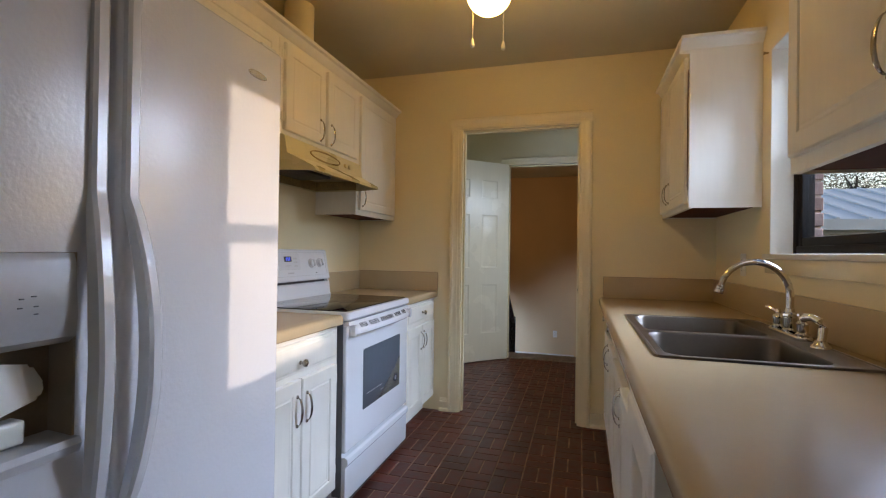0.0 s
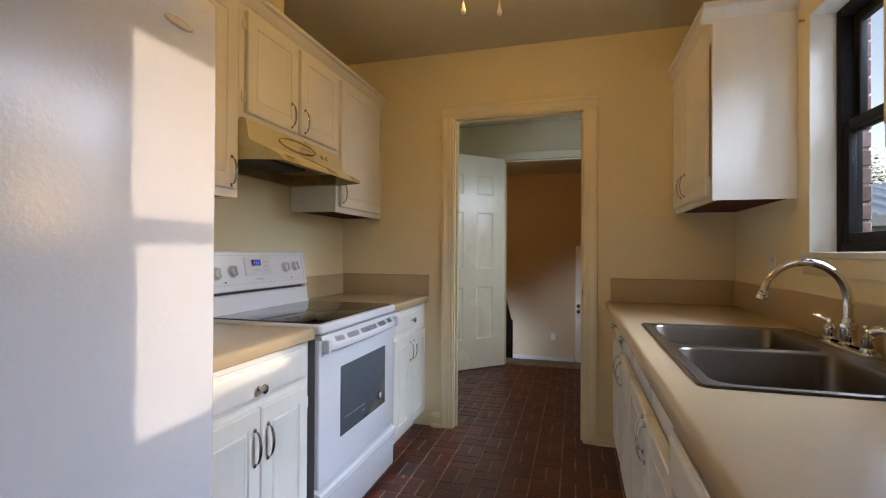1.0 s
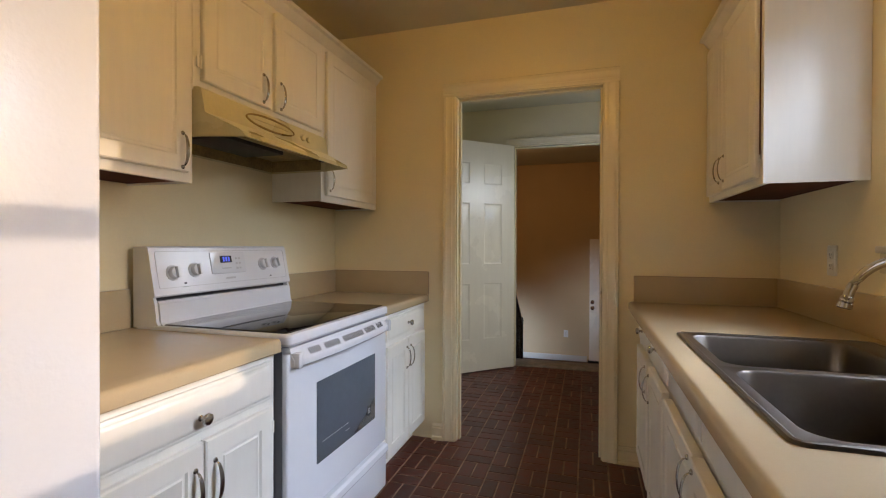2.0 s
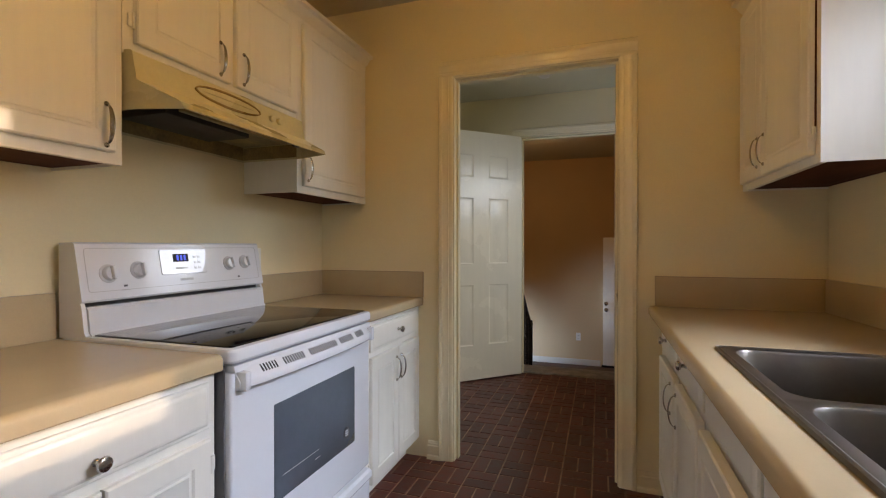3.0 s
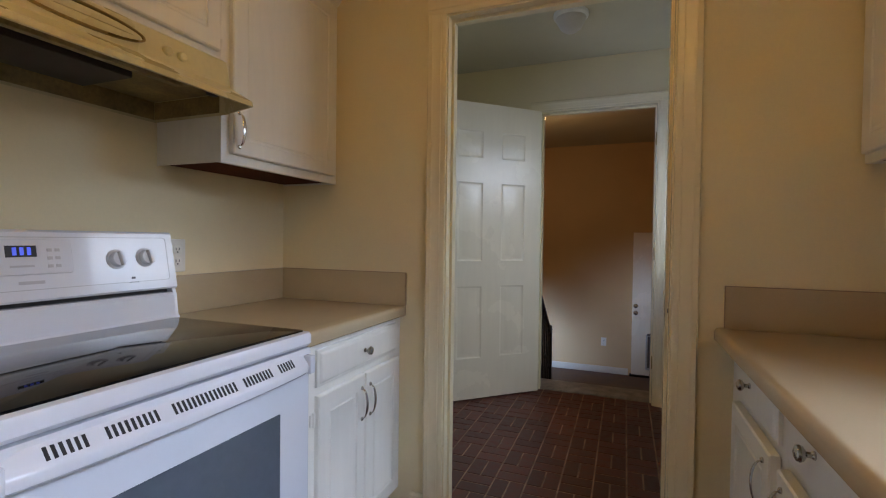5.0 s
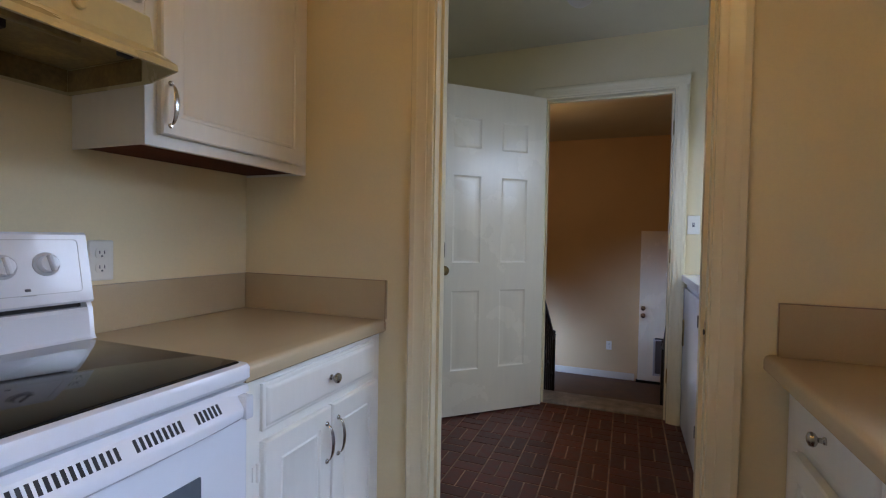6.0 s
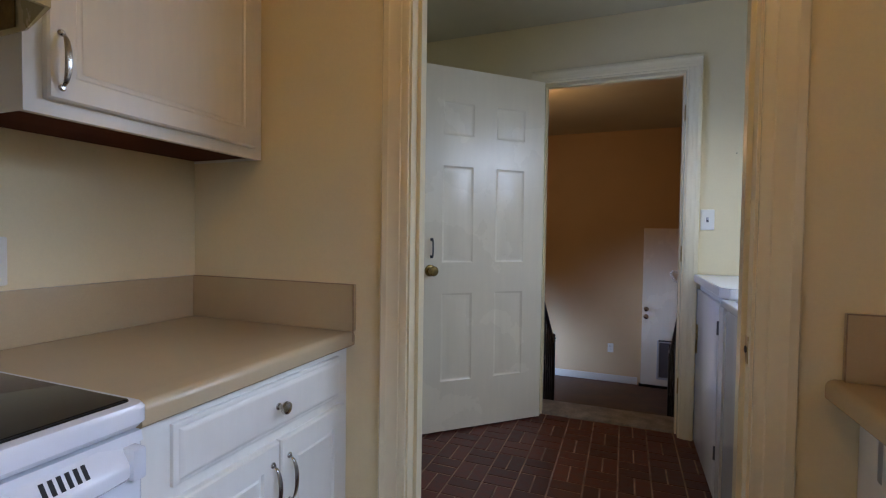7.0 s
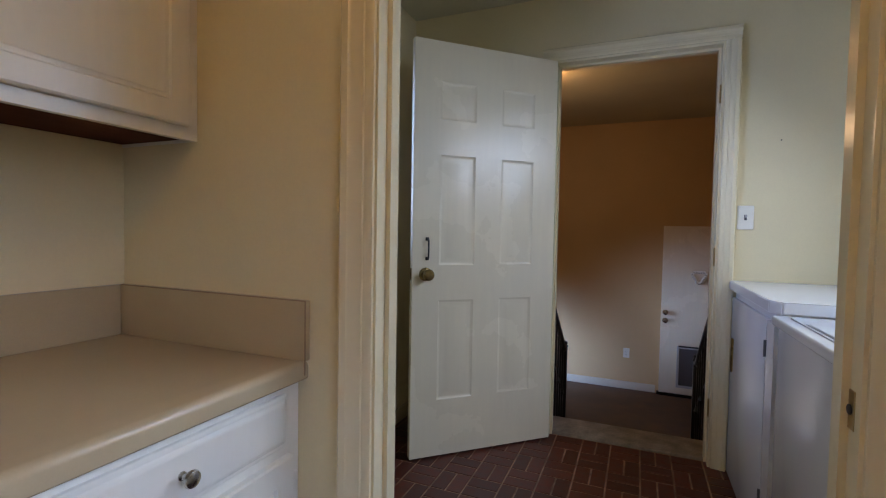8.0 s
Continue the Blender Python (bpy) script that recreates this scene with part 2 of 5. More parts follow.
def lathe(bm, profile, at, axis="z", n=20):
    """Turns (radius, height) pairs round an axis through at."""
    at = Vector(at)
    sgn = -1 if axis.startswith("-") else 1
    ax = axis[-1]
    rings = []
    for r, h in profile:
        ring = []
        for k in range(n):
            c, s = r * math.cos(2 * math.pi * k / n), r * math.sin(2 * math.pi * k / n)
            h2 = sgn * h
            ring.append(bm.verts.new(at + Vector({"x": (h2, c, s), "y": (c, h2, s), "z": (c, s, h2)}[ax])))
        rings.append(ring)
    for a, b in zip(rings, rings[1:]):
        for k in range(n):
            bm.faces.new((a[k], a[(k + 1) % n], b[(k + 1) % n], b[k]))
    bm.faces.new(rings[0])
    bm.faces.new(rings[-1])


def rrect(x0, x1, y0, y1, r, n=6):
    """A rounded rectangle as a list of points, counter-clockwise."""
    out = []
    for cx, cy, a0 in ((x1 - r, y1 - r, 0), (x0 + r, y1 - r, 90), (x0 + r, y0 + r, 180), (x1 - r, y0 + r, 270)):
        for k in range(n + 1):
            a = radians(a0 + 90 * k / n)
            out.append((cx + r * math.cos(a), cy + r * math.sin(a)))
    return out


def loft(bm, loops, cap_last=False, cap_first=False):
    rings = [[bm.verts.new(p) for p in l] for l in loops]
    n = len(rings[0])
    for a, b in zip(rings, rings[1:]):
        for k in range(n):
            bm.faces.new((a[k], a[(k + 1) % n], b[(k + 1) % n], b[k]))
    if cap_last:
        bm.faces.new(rings[-1])
    if cap_first:
        bm.faces.new(rings[0])


def front(bm, xb, xf, y0, y1, z0, z1, frame=0.05, sunk=0.005, raised=False):
    """A cabinet door or drawer front: back at xb, face at xf, with a sunk or raised field inside its frame."""
    s = 1 if xf > xb else -1
    e = 0.004

    def loop(x, d):
        return [(x, y0 + d, z0 + d), (x, y1 - d, z0 + d), (x, y1 - d, z1 - d), (x, y0 + d, z1 - d)]
    rows = [loop(xb, 0), loop(xf - s * e, 0), loop(xf, e)]
    if raised:
        rows = [loop(xb, 0), loop(xf - s * 0.009, 0), loop(xf - s * 0.007, 0.003), loop(xf - s * 0.0065, 0.009), loop(xf - s * 0.0008, 0.016), loop(xf, 0.020)]
    elif frame:
        rows += [loop(xf, frame), loop(xf - s * sunk, frame + 0.004), loop(xf - s * sunk, frame + 0.010)]
        rows += [loop(xf - s * sunk * 0.4, frame + 0.014), loop(xf - s * sunk, frame + 0.020)]
    loft(bm, rows, True, True)


def pull(parent, x, s, y, z, along="z", length=0.10, material=None):
    """A bowed crescent pull on a face at x that looks along s."""
    bm = bmesh.new()
    pts, rad = [], []
    for k in range(13):
        a = math.pi * k / 12
        off = -length / 2 * math.cos(a)
        out = 0.004 + 0.020 * math.sin(a)
        pts.append((x + s * out, y, z + off) if along == "z" else (x + s * out, y + off, z))
        rad.append(0.0030 + 0.0044 * math.sin(a) ** 1.4)
    # A flat leaf: wide across the face at the middle, thin outwards.
    rings = []
    for (px, py, pz), w in zip(pts, rad):
        ring = []
        for q in range(8):
            a = 2 * math.pi * q / 8
            across, deep = w * math.cos(a), 0.0026 * math.sin(a)
            ring.append((px + deep, py + across, pz) if along == "z" else (px + deep, py, pz + across))
        rings.append(ring)
    loft(bm, rings, True, True)
    for e in (-1, 1):
        o = e * (length / 2 + 0.002)
        lathe(bm, [(0.007, 0), (0.007, 0.003), (0.004, 0.006)], (x, y, z + o) if along == "z" else (x, y + o, z), "x" if s > 0 else "-x", 10)
    return part("handle", bm, material or NICKEL, parent, "bowed nickel pull")


def knob(parent, x, s, y, z):
    bm = bmesh.new()
    lathe(bm, [(0.008, 0), (0.008, 0.003), (0.0055, 0.006), (0.0055, 0.013), (0.013, 0.018), (0.0155, 0.023), (0.014, 0.028), (0.008, 0.031)], (x, y, z), "x" if s > 0 else "-x", 16)
    return part("knob", bm, NICKEL, parent, "round nickel knob")


def hinge(parent, x, s, y, z):
    bm = bmesh.new()
    tube(bm, [(x + s * 0.004, y, z - 0.022), (x + s * 0.004, y, z + 0.022)], 0.0045, 8)
    box(bm, x - 0.001, x + s * 0.003, y - 0.014, y + 0.014, z - 0.018, z + 0.018)
    return part("hinge", bm, CAB, parent, "painted-over hinge")

# ---- structure ----
XW, XE, YN = -1.325, 1.12, 3.54          # kitchen: west wall, east wall, end wall
CEILZ = 2.47
T = 0.12
Y2 = 5.34                                # far wall of the laundry
YD = 8.70                                # far wall of the den
DENZ, DENC = -0.70, 2.50
YB = -2.6                                # wall behind the camera
WIN = (1.76, 2.69, 1.16, 2.08)           # kitchen window: y0, y1, z0, z1
T1 = 0.072
D1 = (-0.530, 0.316, 2.045)              # cased opening: x0, x1, top
D2 = (-0.465, 0.365, 2.120)              # door to the den


def setting(name, bm, material, label, category="wall"):
    return whole(name, bm, material, label, category, "structure")


setting("wall_west", boxes((XW - T, XW, YB, 3.90, -0.12, CEILZ), (XW - T, XW, 4.70, Y2 + T, -0.12, CEILZ), (XW - T, XW, 3.90, 4.70, -0.12, 1.15), (XW - T, XW, 3.90, 4.70, 1.95, CEILZ)), WALL, "cream painted kitchen and laundry wall behind the range")
y0, y1, z0, z1 = WIN
setting("wall_east", boxes(
    (XE, XE + T, YB, -1.7, -0.12, CEILZ), (XE, XE + T, -1.7, -1.0, 1.98, CEILZ), (XE, XE + T, -1.7, -1.0, -0.12, 1.02), (XE, XE + T, -1.0, y0, -0.12, CEILZ), (XE, XE + T, y1, 3.90, -0.12, CEILZ), (XE, XE + T, y0, y1, -0.12, z0), (XE, XE + T, y0, y1, z1, CEILZ),
    (XE, XE + T, 3.90, 4.80, -0.12, 1.36), (XE, XE + T, 3.90, 4.80, 2.12, CEILZ), (XE, XE + T, 4.80, Y2 + T, -0.12, CEILZ)),
    WALL, "cream painted wall with the sink window in it")
setting("wall_north", boxes((XW, D1[0], YN, YN + T1, 0, CEILZ), (D1[1], XE, YN, YN + T1, 0, CEILZ), (D1[0], D1[1], YN, YN + T1, D1[2], CEILZ)),
        WALL, "cream painted end wall with a cased opening")
setting("wall_laundry", boxes((XW, D2[0], Y2, Y2 + T, 0, CEILZ), (D2[1], XE, Y2, Y2 + T, 0, CEILZ), (D2[0], D2[1], Y2, Y2 + T, D2[2], CEILZ)),
        WALL, "cream painted laundry wall with the door to the den")
setting("wall_south", boxes((XW - T, XE + T, YB - T, YB, -0.12, CEILZ)), WALL, "cream painted unseen wall behind the camera")
setting("wall_den_north", boxes((-3.2, 1.22, YD, YD + T, DENZ, DENC)), DENWALL, "tan painted den wall by the outside door")
setting("wall_den_west", boxes((-3.2, -3.08, Y2 + T, 6.35, DENZ, DENC), (-3.2, -3.08, 7.45, YD, DENZ, DENC), (-3.2, -3.08, 6.35, 7.45, DENZ, -0.45), (-3.2, -3.08, 6.35, 7.45, 1.15, DENC)), DENWALL, "tan painted den side wall with a window")
setting("wall_den_east", boxes((1.22, 1.34, Y2 + T, YD + T, DENZ, DENC)), DENWALL, "tan painted den side wall")
setting("wall_den_south", boxes((-3.08, D2[0], Y2 + T, Y2 + T + 0.04, DENZ, DENC), (D2[1], 1.22, Y2 + T, Y2 + T + 0.04, DENZ, DENC), (D2[0], D2[1], Y2 + T, Y2 + T + 0.04, D2[2], DENC), (D2[0], D2[1], Y2 + T, Y2 + T + 0.04, DENZ, -0.13)), DENWALL, "tan painted den wall round the steps")
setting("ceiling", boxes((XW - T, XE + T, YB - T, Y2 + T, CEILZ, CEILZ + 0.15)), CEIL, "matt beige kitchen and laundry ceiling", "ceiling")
setting("ceiling_den", boxes((-3.2, 1.34, Y2 + T, YD + T, DENC, DENC + 0.12)), CEIL, "matt den ceiling in warm lamp light", "ceiling")
setting("floor_den", boxes((-3.2, 1.34, Y2 + T, YD + T, DENZ - 0.12, DENZ)), CARPET, "dark brown den floor below the steps", "floor")

# Threshold and steps down to the den.
bm = bmesh.new()
box(bm, D2[0] - 0.02, D2[1] + 0.02, Y2 + 0.06, Y2 + T + 0.19, -0.05, 0.012, 0.012, 3)
setting("threshold", bm, STONE, "worn grey threshold at the den door", "threshold")
steps = thing("steps", (-0.05, 6.0, DENZ), "dark brown carpeted steps down to the den", "steps", kind="structure")
for k in range(3):
    bm = bmesh.new()
    ya = Y2 + T + 0.04 + 0.27 * k
    box(bm, -0.56, 0.46, ya, ya + 0.275 + (0.10 if k == 0 else 0), DENZ, -0.175 * (k + 1), 0.012)
    part("step", bm, CARPET, steps)


def casing(name, opening, y, out, width, label):
    """Moulded boards round an opening on a wall face at y; out is -1 towards the camera."""
    xa, xb, zt = opening
    th = thing(name, ((xa + xb) / 2, y, 0), label, "trim", kind="structure")
    prof = [(0, 0), (0, 0.012), (0.005, 0.0150), (0.020, 0.0150), (0.023, 0.0175), (width - 0.026, 0.0185), (width - 0.020, 0.0225), (width - 0.004, 0.0225), (width, 0.018), (width, 0)]
    for side in ("l", "r", "t"):
        bm = bmesh.new()
        if side == "t":
            prism(bm, [(y + out * d, zt + w) for w, d in prof], "x", xa - width, xb + width)
        else:
            pts = [((xa - w) if side == "l" else (xb + w), y + out * d) for w, d in prof]
            prism(bm, pts, "z", 0.0, zt)
        part("head_board" if side == "t" else "side_board", bm, TRIM, th)
    return th


casing("trim_1", (D1[0] + 0.012, D1[1] - 0.012, D1[2] - 0.012), YN, -1, 0.078, "cream glossy moulded casing round the kitchen opening")
casing("trim_2", (D1[0] + 0.002, D1[1] - 0.002, D1[2] - 0.002), YN + T1, 1, 0.082, "cream glossy moulded casing on the laundry side")
casing("trim_3", (D2[0] + 0.006, D2[1] - 0.006, D2[2] - 0.006), Y2, -1, 0.066, "cream glossy moulded casing round the den door")


def lining(name, opening, ya, yb, stop, label):
    xa, xb, zt = opening
    th = thing(name, ((xa + xb) / 2, (ya + yb) / 2, 0), label, "door frame", kind="structure")
    part("jamb", boxes((xa, xa + 0.018, ya - 0.004, yb + 0.004, 0, zt - 0.018)), TRIM, th)
    part("jamb", boxes((xb - 0.018, xb, ya - 0.004, yb + 0.004, 0, zt - 0.018)), TRIM, th)
    part("head_jamb", boxes((xa, xb, ya - 0.004, yb + 0.004, zt - 0.018, zt)), TRIM, th)
    ys = stop
    part("door_stop", boxes((xa + 0.018, xa + 0.029, ys, ys + 0.035, 0, zt - 0.018)), TRIM, th)
    part("door_stop", boxes((xb - 0.029, xb - 0.018, ys, ys + 0.035, 0, zt - 0.018)), TRIM, th)
    part("door_stop", boxes((xa + 0.029, xb - 0.029, ys, ys + 0.035, zt - 0.030, zt - 0.018)), TRIM, th)
    return th


j1 = lining("door_frame_1", D1, YN, YN + T1, YN + 0.034, "cream glossy lining of the kitchen opening")
bm = bmesh.new()
box(bm, D1[1] - 0.0195, D1[1] - 0.016, YN + 0.014, YN + 0.040, 0.875, 0.935, 0.001, 1)
sp = part("strike_plate", bm, BRASS, j1, "tarnished strike plate")
bm = bmesh.new()
lathe(bm, [(0.008, 0), (0.008, 0.002), (0.006, 0.003)], (D1[1] - 0.0195, YN + 0.027, 0.905), "-x", 12)
part("latch_hole", bm, BLACK, sp)
j2 = lining("door_frame_2", D2, Y2, Y2 + T, Y2 + 0.05, "cream glossy lining of the den door")
for hz in (0.30, 1.06, 1.86):
    bm = bmesh.new()
    tube(bm, [(D2[1] - 0.020, Y2 + 0.004, hz - 0.045), (D2[1] - 0.020, Y2 + 0.004, hz + 0.045)], 0.006, 8)
    part("hinge", bm, BRASS, j2, "old brass hinge")

# Baseboards.
for k, (xa, xb, ya, yb) in enumerate(((-0.66, -0.5875, YN - 0.014, YN), (0.3825, 0.50, YN - 0.014, YN), (XW, XW + 0.014, YN + T1, Y2), (XW + 0.014, D2[0] - 0.07, Y2 - 0.014, Y2))):
    bm = bmesh.new()
    if k < 2:
        prism(bm, [(yb, 0), (yb, 0.092), (yb - 0.005, 0.092), (yb - 0.007, 0.084), (yb - 0.010, 0.080), (yb - 0.010, 0.072), (yb - 0.014, 0.068), (yb - 0.014, 0.022), (yb - 0.022, 0.018), (yb - 0.026, 0.010), (yb - 0.026, 0)], "x", xa, xb)
    else:
        box(bm, xa, xb, ya, yb, 0, 0.085, 0.004)
    whole("baseboard", bm, TRIM, "cream painted baseboard with a shoe strip", "baseboard", "structure")
bm = bmesh.new()
box(bm, -3.08, 0.225, YD - 0.015, YD, DENZ, DENZ + 0.09, 0.004)
whole("baseboard", bm, RETURN, "white painted den baseboard", "baseboard", "structure")

# Kitchen window.
win = thing("window_1", (XE + 0.1, 2.225, 1.16), "dark bronze single-hung sink window with a white sill", "window", kind="structure")
bm = bmesh.new()
box(bm, XE - 0.022, XE + 0.10, y0 - 0.03, y1 + 0.03, z0 - 0.022, z0 + 0.001, 0.005)
part("window_sill", bm, RETURN, win, "white painted window sill")
bm = bmesh.new()
box(bm, XE - 0.013, XE - 0.001, y0 - 0.02, y1 + 0.02, z0 - 0.085, z0 - 0.022, 0.003)
part("apron", bm, TRIM, win)
part("window_return", boxes((XE + 0.0005, XE + 0.087, y1 - 0.006, y1 - 0.0005, z0 + 0.001, z1 - 0.006)), RETURN, win)
part("window_return", boxes((XE + 0.0005, XE + 0.087, y0 + 0.0005, y0 + 0.006, z0 + 0.001, z1 - 0.006)), RETURN, win)
part("window_return", boxes((XE + 0.0005, XE + 0.087, y0 + 0.0005, y1 - 0.0005, z1 - 0.006, z1 - 0.0005)), RETURN, win)
xf = XE + 0.087
fr = bmesh.new()
for r in ((xf, xf + 0.070, y0, y0 + 0.035, z0, z1), (xf, xf + 0.070, y1 - 0.035, y1, z0, z1), (xf, xf + 0.070, y0 + 0.035, y1 - 0.035, z0, z0 + 0.035), (xf, xf + 0.070, y0 + 0.035, y1 - 0.035, z1 - 0.035, z1)):
    box(fr, *r, bevel=0.003)
part("window_frame", fr, BRONZE, win, "dark bronze frame")
zm = (z0 + z1) / 2 + 0.01
for nm, xs, za, zb in (("lower_sash", xf + 0.008, z0 + 0.035, zm + 0.018), ("upper_sash", xf + 0.042, zm - 0.018, z1 - 0.035)):
    bm = bmesh.new()
    ya, yb, w = y0 + 0.035, y1 - 0.035, 0.036
    for r in ((xs, xs + 0.026, ya, ya + w, za, zb), (xs, xs + 0.026, yb - w, yb, za, zb), (xs, xs + 0.026, ya + w, yb - w, za, za + w), (xs, xs + 0.026, ya + w, yb - w, zb - w, zb)):
        box(bm, *r, bevel=0.003)
    sash = part(nm, bm, BRONZE, win)
    g = part("pane", boxes((xs + 0.011, xs + 0.015, ya + w - 0.004, yb - w + 0.004, za + w - 0.004, zb - w + 0.004)), GLASS, sash)
    g.visible_shadow = False
bm = bmesh.new()
lathe(bm, [(0.016, 0), (0.016, 0.006), (0.006, 0.012), (0.006, 0.022)], (xf + 0.008, 2.22, zm + 0.010), "-x", 12)
part("sash_lock", bm, BRONZE, win)

# ---- kitchen, west side ----
XD = -0.698                               # face of the base doors


def base_body(parent, xback, xface, ya, yb, s):
    """Carcass with a face frame, sides, floor and toe kick; s is the way that the face looks."""
    f0, f1 = sorted((xface, xface - s * 0.02))
    st = 0.075
    for r in ((ya, ya + st, 0.10, 0.828), (yb - st, yb, 0.10, 0.828)):
        part("stile", boxes((f0, f1, *r)), CAB, parent)
    for r in ((ya + st, yb - st, 0.80, 0.828), (ya + st, yb - st, 0.655, 0.70), (ya + st, yb - st, 0.10, 0.135)):
        part("rail", boxes((f0, f1, *r)), CAB, parent)
    b0, b1 = sorted((xback, xface - s * 0.02))
    top = 0.828 if s > 0 else 0.66
    part("side_panel", boxes((b0, b1, ya, ya + 0.016, 0.10, top)), CAB, parent)
    part("side_panel", boxes((b0, b1, yb - 0.016, yb, 0.10, top)), CAB, parent)
    part("bottom_panel", boxes((b0, b1, ya + 0.016, yb - 0.016, 0.10, 0.118)), CAB, parent)
    k0, k1 = sorted((xface - s * 0.075, xface - s * 0.09))
    part("toe_kick", boxes((k0, k1, ya, yb, 0.0, 0.10)), CAB, parent)


def base_cabinet(ya, yb, s, xback, xframe, fronts, label, group):
    """fronts: rows of (kind, y0, y1, z0, z1, fitting place y, z, how far it stands open)."""
    th = thing("base_cabinet", ((xback + xframe) / 2, (ya + yb) / 2, 0), label, "cabinet", group)
    base_body(th, xback, xframe, ya, yb, s)
    for row in fronts:
        kind, fa, fb, za, zb, hy, hz = row[:7]
        ajar = row[7] if len(row) > 7 else 0.0
        xface = xframe + s * ajar
        bm = bmesh.new()
        if kind == "door":
            front(bm, xframe + s * (0.0002 + 0.35 * ajar), xface + s * 0.018, fa, fb, za, zb, 0.052, 0.006, raised=False)
            d = part("door", bm, CAB, th)
            if hy is not None:
                pull(d, xface + s * 0.018, s, hy, hz, "z", 0.105)
                hs = fa if hy > (fa + fb) / 2 else fb
                for z in (za + 0.07, zb - 0.07):
                    hinge(d, xface + s * 0.001, s, hs + (-0.010 if hs == fa else 0.010), z)
        else:
            front(bm, xframe + s * (0.0002 + 0.35 * ajar), xface + s * 0.018, fa, fb, za, zb, 0.022, 0.003, raised=True)
            d = part("drawer" if kind == "drawer" else "panel", bm, CAB, th)
            if hy is not None:
                knob(d, xface + s * 0.018, s, hy, hz)
            if ajar:
                x0, x1 = sorted((xface, xframe - s * 0.30))
                part("drawer_box", boxes((x0, x1, fa + 0.055, fb - 0.055, za + 0.022, zb - 0.025)), CAB, d)
    return th


GB = "base cabinets of the kitchen"
base_cabinet(1.475, 2.125, 1, XW + 0.002, XD - 0.018, (
    ("drawer", 1.53, 2.100, 0.685, 0.800, 1.818, 0.725), ("door", 1.53, 1.832, 0.118, 0.660, 1.802, 0.545), ("door", 1.838, 2.100, 0.118, 0.660, 1.866, 0.545)),
    "white painted base cabinet with a drawer, between refrigerator and range", GB)
base_cabinet(2.895, 3.538, 1, XW + 0.002, XD - 0.018, (
    ("drawer", 2.965, 3.490, 0.685, 0.800, 3.228, 0.745), ("door", 2.965, 3.235, 0.118, 0.660, 3.210, 0.560), ("door", 3.241, 3.505, 0.118, 0.660, 3.266, 0.560)),
    "white painted base cabinet with a drawer, between range and end wall", GB)


def counter_profile(xe, s):
    """Rounded front edge of a laminate top, as an outline in x and z; s is the way that the edge looks."""
    return [(xe - s * 0.06, 0.8281), (xe - s * 0.025, 0.8281), (xe - s * 0.023, 0.8225), (xe - s * 0.004, 0.8225), (xe, 0.8265), (xe, 0.850), (xe - s * 0.003, 0.858), (xe - s * 0.009, 0.863), (xe - s * 0.016, 0.865), (xe - s * 0.06, 0.865)]


XC = -0.688
for ya, yb, lab in ((1.470, 2.126, "almond laminate countertop beside the refrigerator"), (2.894, 3.538, "almond laminate countertop in the corner by the range")):
    th = thing("countertop", (-1.0, (ya + yb) / 2, 0.828), lab, "countertop")
    bm = bmesh.new()
    prism(bm, counter_profile(XC, 1), "y", ya, yb)
    box(bm, XW + 0.001, XC - 0.06, ya, yb, 0.828, 0.865)
    part("top", bm, LAM, th)
    bm = bmesh.new()
    box(bm, XW + 0.001, XW + 0.019, ya, yb - (0.020 if yb > 3 else 0), 0.8652, 1.002, 0.003)
    part("backsplash", bm, SPLASH, th, "tan laminate backsplash")
    if yb > 3:
        bm = bmesh.new()
        box(bm, XW + 0.001, -0.684, YN - 0.020, YN - 0.001, 0.8652, 1.002, 0.003)
        e = part("end_splash", bm, SPLASH, th, "tan laminate backsplash")
        bm = bmesh.new()
        box(bm, XW + 0.02, -0.684, YN - 0.0210, YN - 0.019, 1.0005, 1.0030)
        box(bm, -0.6842, -0.6825, YN - 0.0210, YN - 0.0180, 0.835, 1.0030)
        part("edge_strip", bm, EDGE, e, "dark worn edge of the laminate")


def upper_cabinet(ya, yb, za, zb, s, xback, xface, doors, label, group):
    """doors: rows of (y0, y1, z0, z1, handle y, handle z)."""
    th = thing("wall_cabinet", ((xback + xface) / 2, (ya + yb) / 2, za), label, "cabinet", group)
    lo, hi = sorted((xback, xface))
    bm = bmesh.new()
    box(bm, lo, hi, ya, yb, za, zb)
    part("body", bm, CAB, th)
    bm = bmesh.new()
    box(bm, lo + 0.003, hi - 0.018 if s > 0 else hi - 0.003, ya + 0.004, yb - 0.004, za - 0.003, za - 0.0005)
    part("underside", bm, WOOD_GAP, th, "bare red-brown wooden underside")
    f0, f1 = sorted((xface - s * 0.018, xface))
    part("bottom_rail", boxes((f0, f1, ya, yb, za - 0.011, za)), CAB, th)
    g0, g1 = (lo, f0) if s > 0 else (f1, hi)
    for q in (ya, yb - 0.003):
        part("side_skirt", boxes((g0, g1, q, q + 0.003, za - 0.011, za - 0.0002)), CAB, th)
    for fa, fb, da, db, hy, hz in doors:
        bm = bmesh.new()
        front(bm, xface + s * 0.0005, xface + s * 0.019, fa, fb, da, db, 0.050, 0.004, raised=False)
        d = part("door", bm, CAB, th)
        if hy is not None:
            pull(d, xface + s * 0.019, s, hy, hz, "z", 0.105)
            hs = fa if hy > (fa + fb) / 2 else fb
            for z in (da + 0.06, db - 0.06):
                hinge(d, xface + s * 0.004, s, hs + (-0.005 if hs == fa else 0.005), z)
    return th


def crown(name, pts, axis, a, b, label):
    bm = bmesh.new()
    prism(bm, pts, axis, a, b)
    return whole(name, bm, CAB, label, "trim", "structure")


